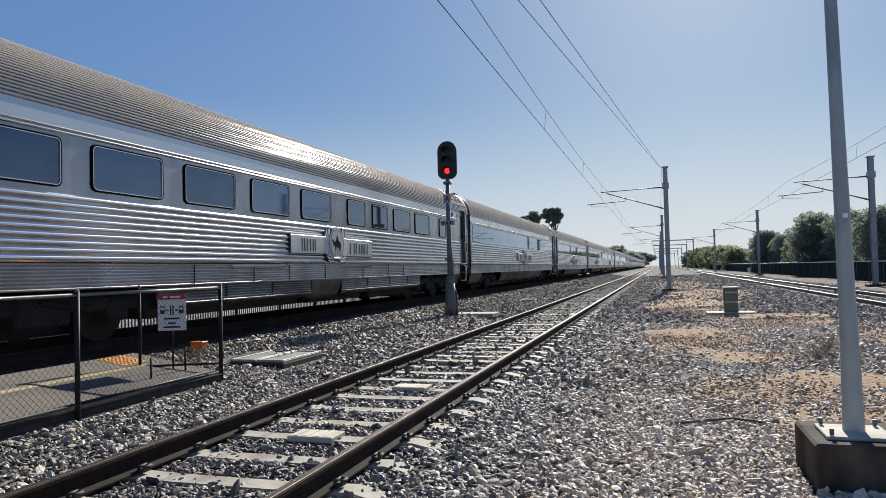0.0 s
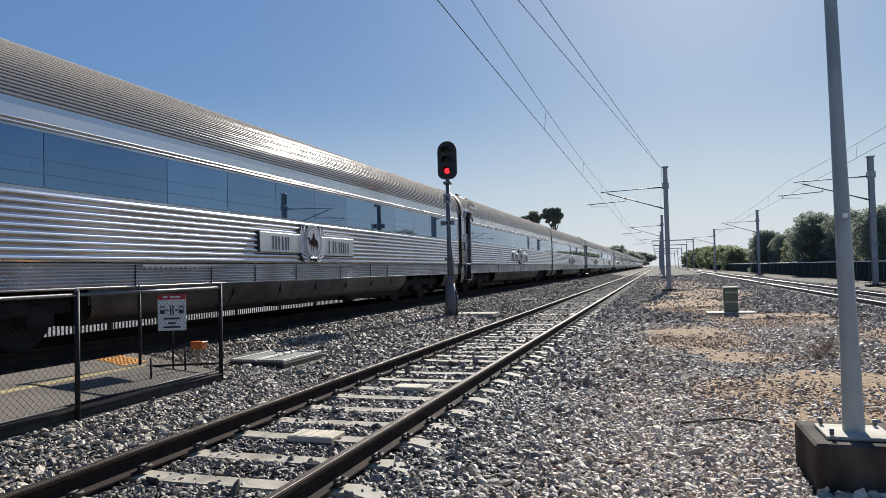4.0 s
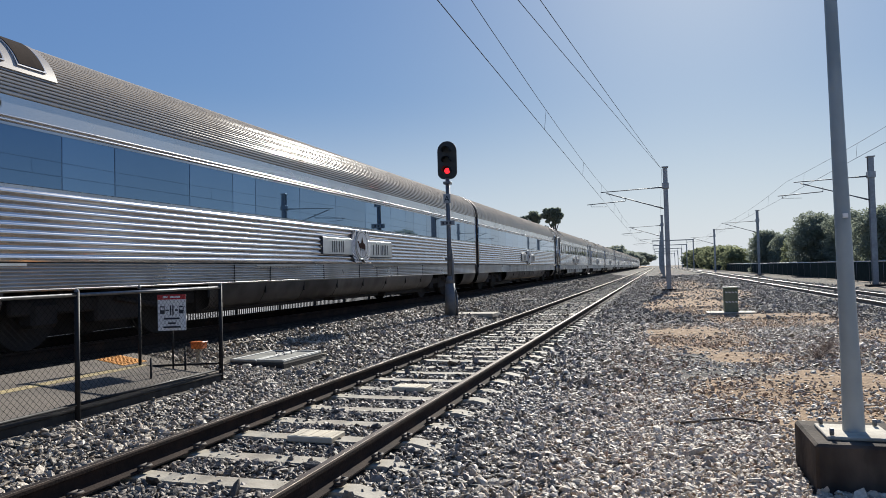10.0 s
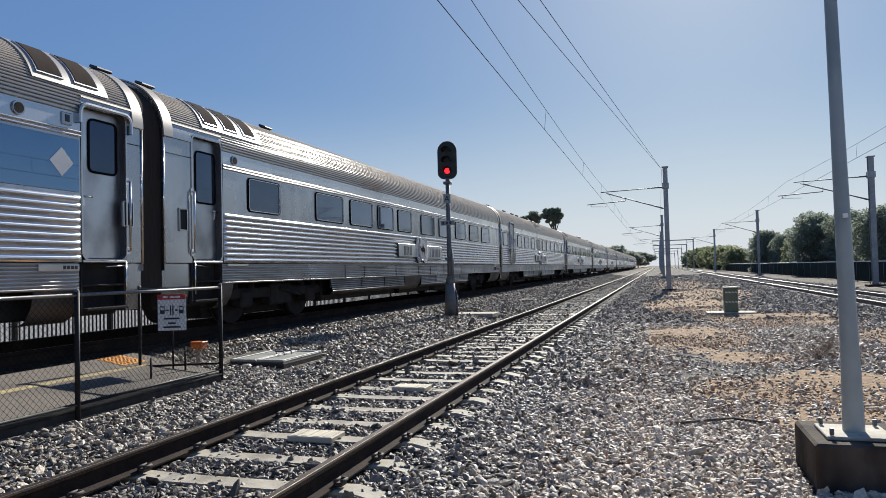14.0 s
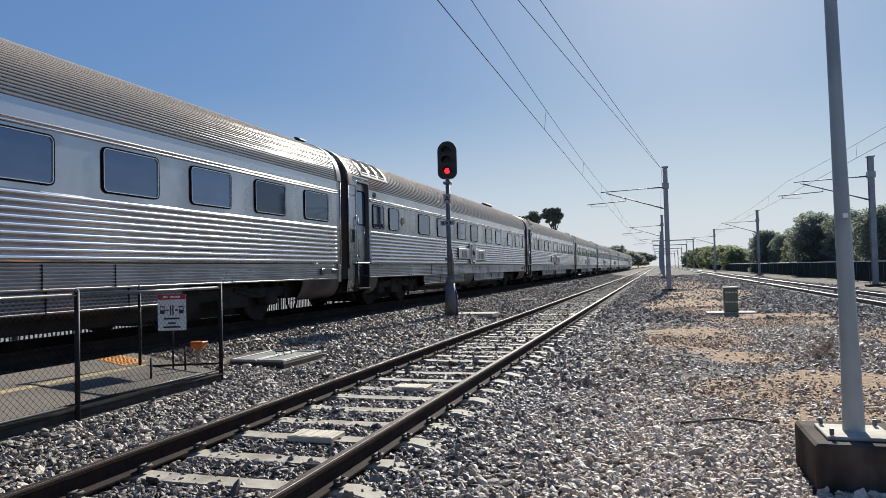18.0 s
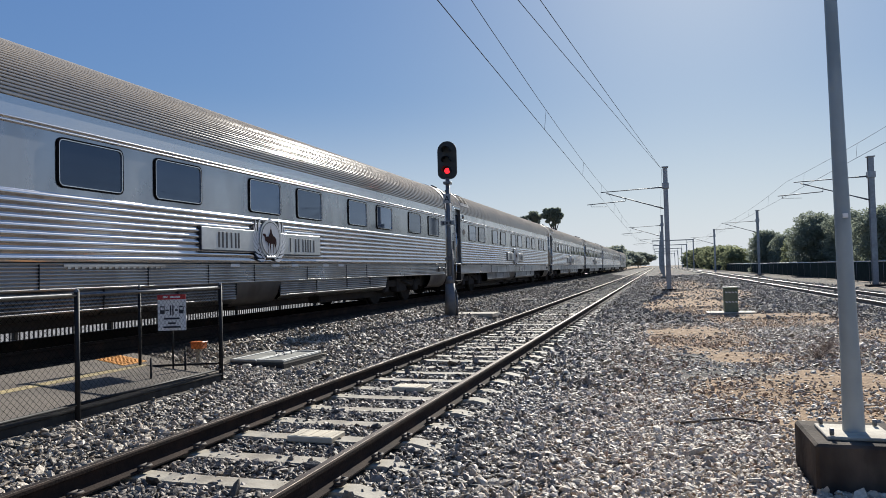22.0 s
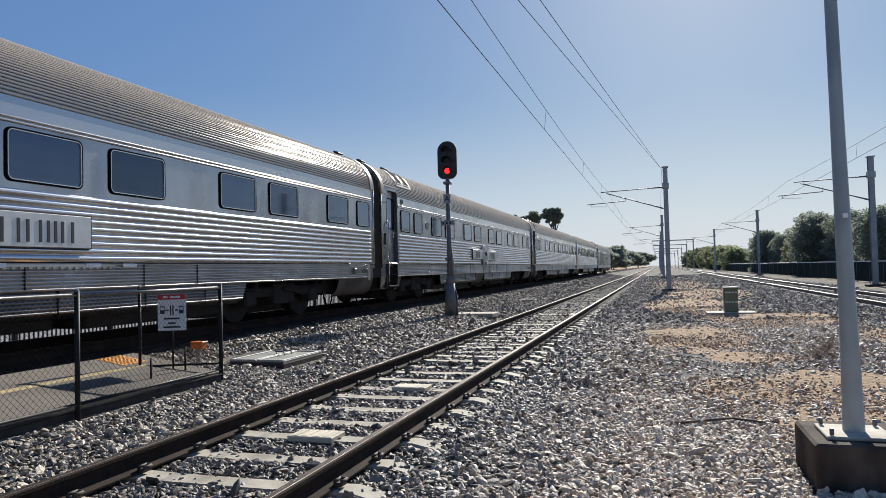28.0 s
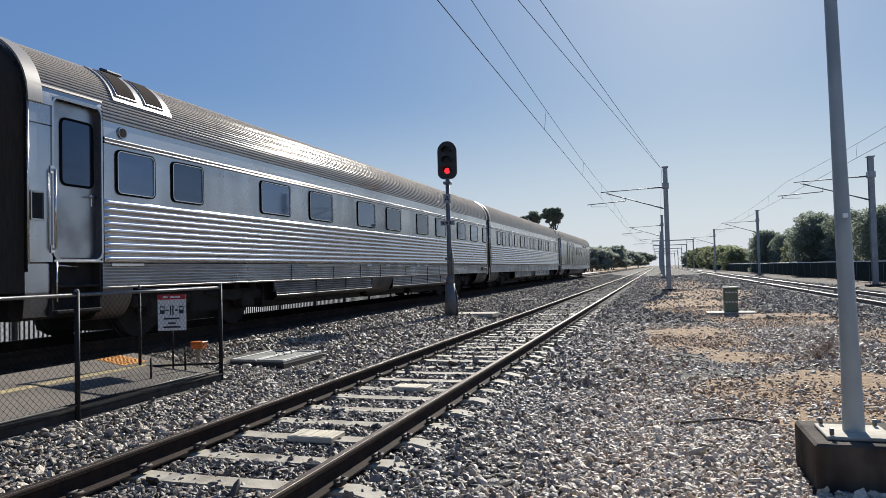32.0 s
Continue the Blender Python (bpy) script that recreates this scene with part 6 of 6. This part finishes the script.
DENSE = "dense dark green tree behind the boundary fence"
for k, (x, y, h, w) in enumerate(((15.0, 110, 6.3, 5.8), (16.2, 104, 5.4, 4.0), (15.6, 79, 6.3, 6.6), (17.4, 74, 6.1, 5.6), (17.2, 63.5, 5.7, 5.4), (20.4, 66, 6.0, 6.5), (24.5, 70, 6.2, 8))):
    bushy(x, y, h, w, k + 5, DENSE, M_LEAF, 130.0, 0.12)
PALE_BUSH = "lighter green bushy tree beyond the boundary fence"
bushy(15.7, 97, 4.6, 2.0, 31, PALE_BUSH, M_LEAF_LIGHT, 120.0, 0.13)
for k, (x, y, h, w) in enumerate(((15.0, 150, 4.6, 7.5), (15.2, 172, 5.5, 8.5), (15.0, 195, 6.0, 9), (15.5, 225, 6.6, 10), (15.5, 262, 7.3, 12), (16, 310, 7.8, 15))):
    bushy(x, y, h, w, k + 60, PALE_BUSH, M_LEAF_LIGHT, 9.0, 0.36)
for k, (x, y, h, w) in enumerate(((-17, 190, 7.2, 12), (-21, 215, 8.5, 14), (-19, 245, 9.4, 15), (-24, 262, 9.0, 15), (-17, 285, 9.0, 14), (-20, 320, 10.0, 16), (-15, 350, 10, 15), (-17, 400, 11, 18), (-12, 450, 11, 18), (-27, 232, 8.4, 14), (-14, 520, 12, 20))):
    tree(x, y, h * 0.88, w, k + 80, "distant olive green trees beside the line", M_LEAF_FAR, base=0.02, per=7.0, leaf=0.55)


def gum(x, y, h, clumps, seed):
    """A tall gum with bare limbs and flat clumps of leaves."""
    t = thing("gum_tree", pose(x, y, 0), "tall gum tree with umbrella crown above the train", "tree", "trees beside the line")
    bm = tubem((0, 0, 0), (0.3, 0, h * 0.70), 0.38, 0.2, seg=8)
    for cx, cz, w in clumps:
        tube(bm, (0.25, 0, h * 0.62), (cx, 0, cz), 0.14, 0.05, seg=5)
    part("trunk", bm, M_BARK, t)
    rng = random.Random(seed)
    blobs = []
    for cx, cz, w in clumps:
        for k in range(5):
            blobs.append((cx + rng.uniform(-0.5, 0.5) * w, rng.uniform(-0.5, 0.5) * w, cz + rng.uniform(-0.25, 0.3) * w, w * 0.52, w * 0.52, w * 0.36))
    part("crown", leaf_mesh("crown", blobs, 600.0, 0.13, M_LEAF, seed), None, t)


gum(-26.2, 152, 14.0, ((-1.5, 12.5, 1.3), (-0.2, 13.1, 1.6), (1.0, 12.4, 1.3), (0.8, 11.5, 1.0), (-0.6, 11.6, 1.1), (0.1, 12.2, 1.2)), 4)
gum(-21.2, 150, 14.0, ((-1.9, 12.5, 1.3), (-0.9, 13.4, 1.7), (0.6, 13.2, 1.7), (1.5, 12.3, 1.3), (-0.2, 11.9, 1.5), (-0.4, 10.7, 0.9), (0.6, 11.5, 1.2), (-1.2, 11.5, 1.0)), 6)


def weed(x, y, h, seed, label):
    rng = random.Random(seed)
    bm = bmesh.new()
    for k in range(26):
        a, r = rng.random() * 6.28, rng.uniform(0.05, 0.22)
        q = (r * math.cos(a), r * math.sin(a), h * rng.uniform(0.4, 1.0))
        tube(bm, (0, 0, 0), q, 0.006, 0.002, seg=3, caps=False)
        for j in range(4):
            f = rng.uniform(0.4, 1)
            c = Vector(q) * f
            tube(bm, c, c + Vector((rng.uniform(-0.07, 0.07), rng.uniform(-0.07, 0.07), rng.uniform(0.0, 0.06))), 0.009, 0.001, seg=3, caps=False)
    ob = part("weed", bm, M_DRY, None)
    ob.location = (x, y, ground_z(x))
    tagged(ob, label, "plant", "weeds in the gravel")


M_DRY = surface("dry_stalk", (0.30, 0.235, 0.185), (0.22, 0.17, 0.135), 9, 0.9)
weed(2.62, 12.9, 0.30, 1, "dry brown weed growing in the gravel")
weed(2.35, 12.2, 0.24, 2, "dry brown weed growing in the gravel")
weed(2.9, 12.6, 0.2, 3, "dry brown weed growing in the gravel")


def twigs():
    rng = random.Random(8)
    for k in range(26):
        x, y = rng.uniform(-1.6, 0.6), rng.uniform(4.3, 6.2)
        bm = bmesh.new()
        a, l = rng.random() * 6.28, rng.uniform(0.06, 0.16)
        p = Vector((0, 0, 0.01))
        for j in range(3):
            a += rng.uniform(-0.5, 0.5)
            q = p + Vector((l / 2 * math.cos(a), l / 2 * math.sin(a), rng.uniform(-0.006, 0.012)))
            tube(bm, p, q, 0.0035, 0.003, seg=5)
            p = q
        ob = part("dry_twig", bm, M_STRAW, None)
        ob.location = (x, y, ground_z(x) + 0.055)
        tagged(ob, "pale dry twig lying on the ballast", "twig", "twigs on the ballast")


def old_cable():
    """A dark length of old cable half buried in the stones."""
    pts = [(0.16, 7.29), (0.41, 7.45), (0.68, 7.60), (0.92, 7.44)]
    bm = bmesh.new()
    for (x0, y0), (x1, y1) in zip(pts, pts[1:]):
        tube(bm, (x0, y0, 0), (x1, y1, 0.006), 0.013, seg=7)
    ob = part("old_cable", bm, M_BARK, None)
    ob.location.z = -0.231
    tagged(ob, "dark length of old cable lying in the gravel", "cable")


old_cable()
M_STRAW = surface("pale_straw", (0.52, 0.46, 0.36), (0.42, 0.36, 0.28), 9, 0.8)
twigs()

# ---- loose stones ----
def spread(x0, x1, y0, y1, keep=None):
    def place(rng, n):
        x, y = rng.uniform(x0, x1, n), rng.uniform(y0, y1, n)
        if keep:
            k = np.array([keep(a, b, c) for a, b, c in zip(x, y, rng.random(n))])
            x, y = x[k], y[k]
        return x, y, gz(x)
    return place


SLEEPER_Y0, SLEEPER_P = 2.475, 0.678


def clear_of_sleepers(x, y, r):
    """Stones keep off most of each sleeper's top, the path and the rails."""
    if x < -5.48 and y < 8.1:
        return False
    if -4.5 < x < -1.75:
        d = abs((y - SLEEPER_Y0 + SLEEPER_P / 2) % SLEEPER_P - SLEEPER_P / 2)
        if d < 0.115 and not (x < -3.5 and r < 0.3) and not (x > -2.1 and r < 0.3) and r > (0.12 if y < 6.5 else 0.04):
            return False
        if min(abs(x + 3.955), abs(x + 2.285)) < 0.09:
            return False
    if -6.65 < x < -5.3 and 9.1 < y < 10.75:
        return False
    return True


def among_earth(x, y, r):
    return r > 0.88 * earth_at(x, y) and not (0.97 < x < 1.94 and 5.34 < y < 6.2)


LEFT, OPEN = "grey broken ballast stones round the sleepers", "grey broken ballast stones on the open ground"
BED = "dark brown-grey ballast stones between the sleepers"


def in_bed(x, y, r):
    return -4.35 < x < -1.95 and clear_of_sleepers(x, y, r)


def off_bed(x, y, r):
    return not -4.35 < x < -1.95 and clear_of_sleepers(x, y, r)


def shared_strip(x, y):
    """Where dark track stones and pale dusty ones mingle: True for the dark ones."""
    return (x * 977.7 + y * 331.3) % 1.0 < (-0.2 - x) / 1.6


def track_side(x, y, r):
    return off_bed(x, y, r) and (x < -1.8 or shared_strip(x, y))


def open_side(x, y, r):
    return among_earth(x, y, r) and (x > -0.2 or not shared_strip(x, y)) and not (x < -1.7 and not off_bed(x, y, r))


stones("ballast", 38000, spread(-7.2, -0.2, 2.6, 9.0, track_side), 0.045, M_STONE, LEFT, 1)
stones("ballast", 16000, spread(-4.35, -1.95, 2.6, 9.0, in_bed), 0.045, M_STONE_BED, BED, 11)
stones("ballast", 17000, spread(-4.35, -1.95, 9.0, 24.0, in_bed), 0.054, M_STONE_BED, BED, 12, sides=10)
stones("ballast", 58000, spread(-1.8, 5.2, 3.6, 9.0, open_side), 0.040, M_STONE_DUSTY, OPEN, 2)
stones("ballast", 36000, spread(-7.2, -0.2, 9.0, 20, track_side), 0.056, M_STONE, LEFT, 3, sides=10)
stones("ballast", 32000, spread(-1.8, 5.6, 9.0, 20, open_side), 0.046, M_STONE_DUSTY, OPEN, 4, sides=10)
stones("ballast", 46000, spread(-7.2, 5.6, 20, 48, lambda x, y, r: clear_of_sleepers(x, y, r) and not (y < 24 and in_bed(x, y, r)) and among_earth(x, y, r)), 0.068, M_STONE_FAR, "grey ballast stones along the line", 6, sides=10)
stones("ballast", 30000, spread(-7.2, 10.5, 48, 110, lambda x, y, r: r > 0.6 * earth_at(x, y)), 0.10, M_STONE_FAR, "grey ballast stones far down the line", 7, sides=10)
stones("ballast", 22000, spread(4.6, 10.2, 15, 48), 0.062, M_STONE_FAR, "grey ballast stones under the second line", 8, sides=10)
stones("ballast", 5000, spread(-5.4, 5.6, -1.0, 3.6, lambda x, y, r: clear_of_sleepers(x, y, r) and not (x < -1 and y > 2.6)), 0.055, M_STONE_DUSTY, "grey broken ballast stones beside the track", 10, sides=10)
M_STONE_RUST = surface("brown_ballast_stone", (0.37, 0.245, 0.165), (0.24, 0.155, 0.105), 30, 0.8, island=0.4, bump=0.3, bump_scale=60, spec=0.2)
stones("ballast", 11000, spread(-0.9, 5.2, 3.6, 16, open_side), 0.040, M_STONE_RUST, "rust-brown stones among the grey ballast", 21, sides=10)
stones("pebbles", 26000, spread(-0.2, 5.2, 5.0, 28, lambda x, y, r: r < earth_at(x, y)), 0.032, M_PEBBLE, "small tan pebbles on bare earth", 5, sink=0.15, sides=10)

def motions():
    for car, n in CARS:
        walk(car, [(t * 1.0, pose(TRAIN_X, car_y(n, t), TRAIN_Z)) for t in range(33)])


motions()
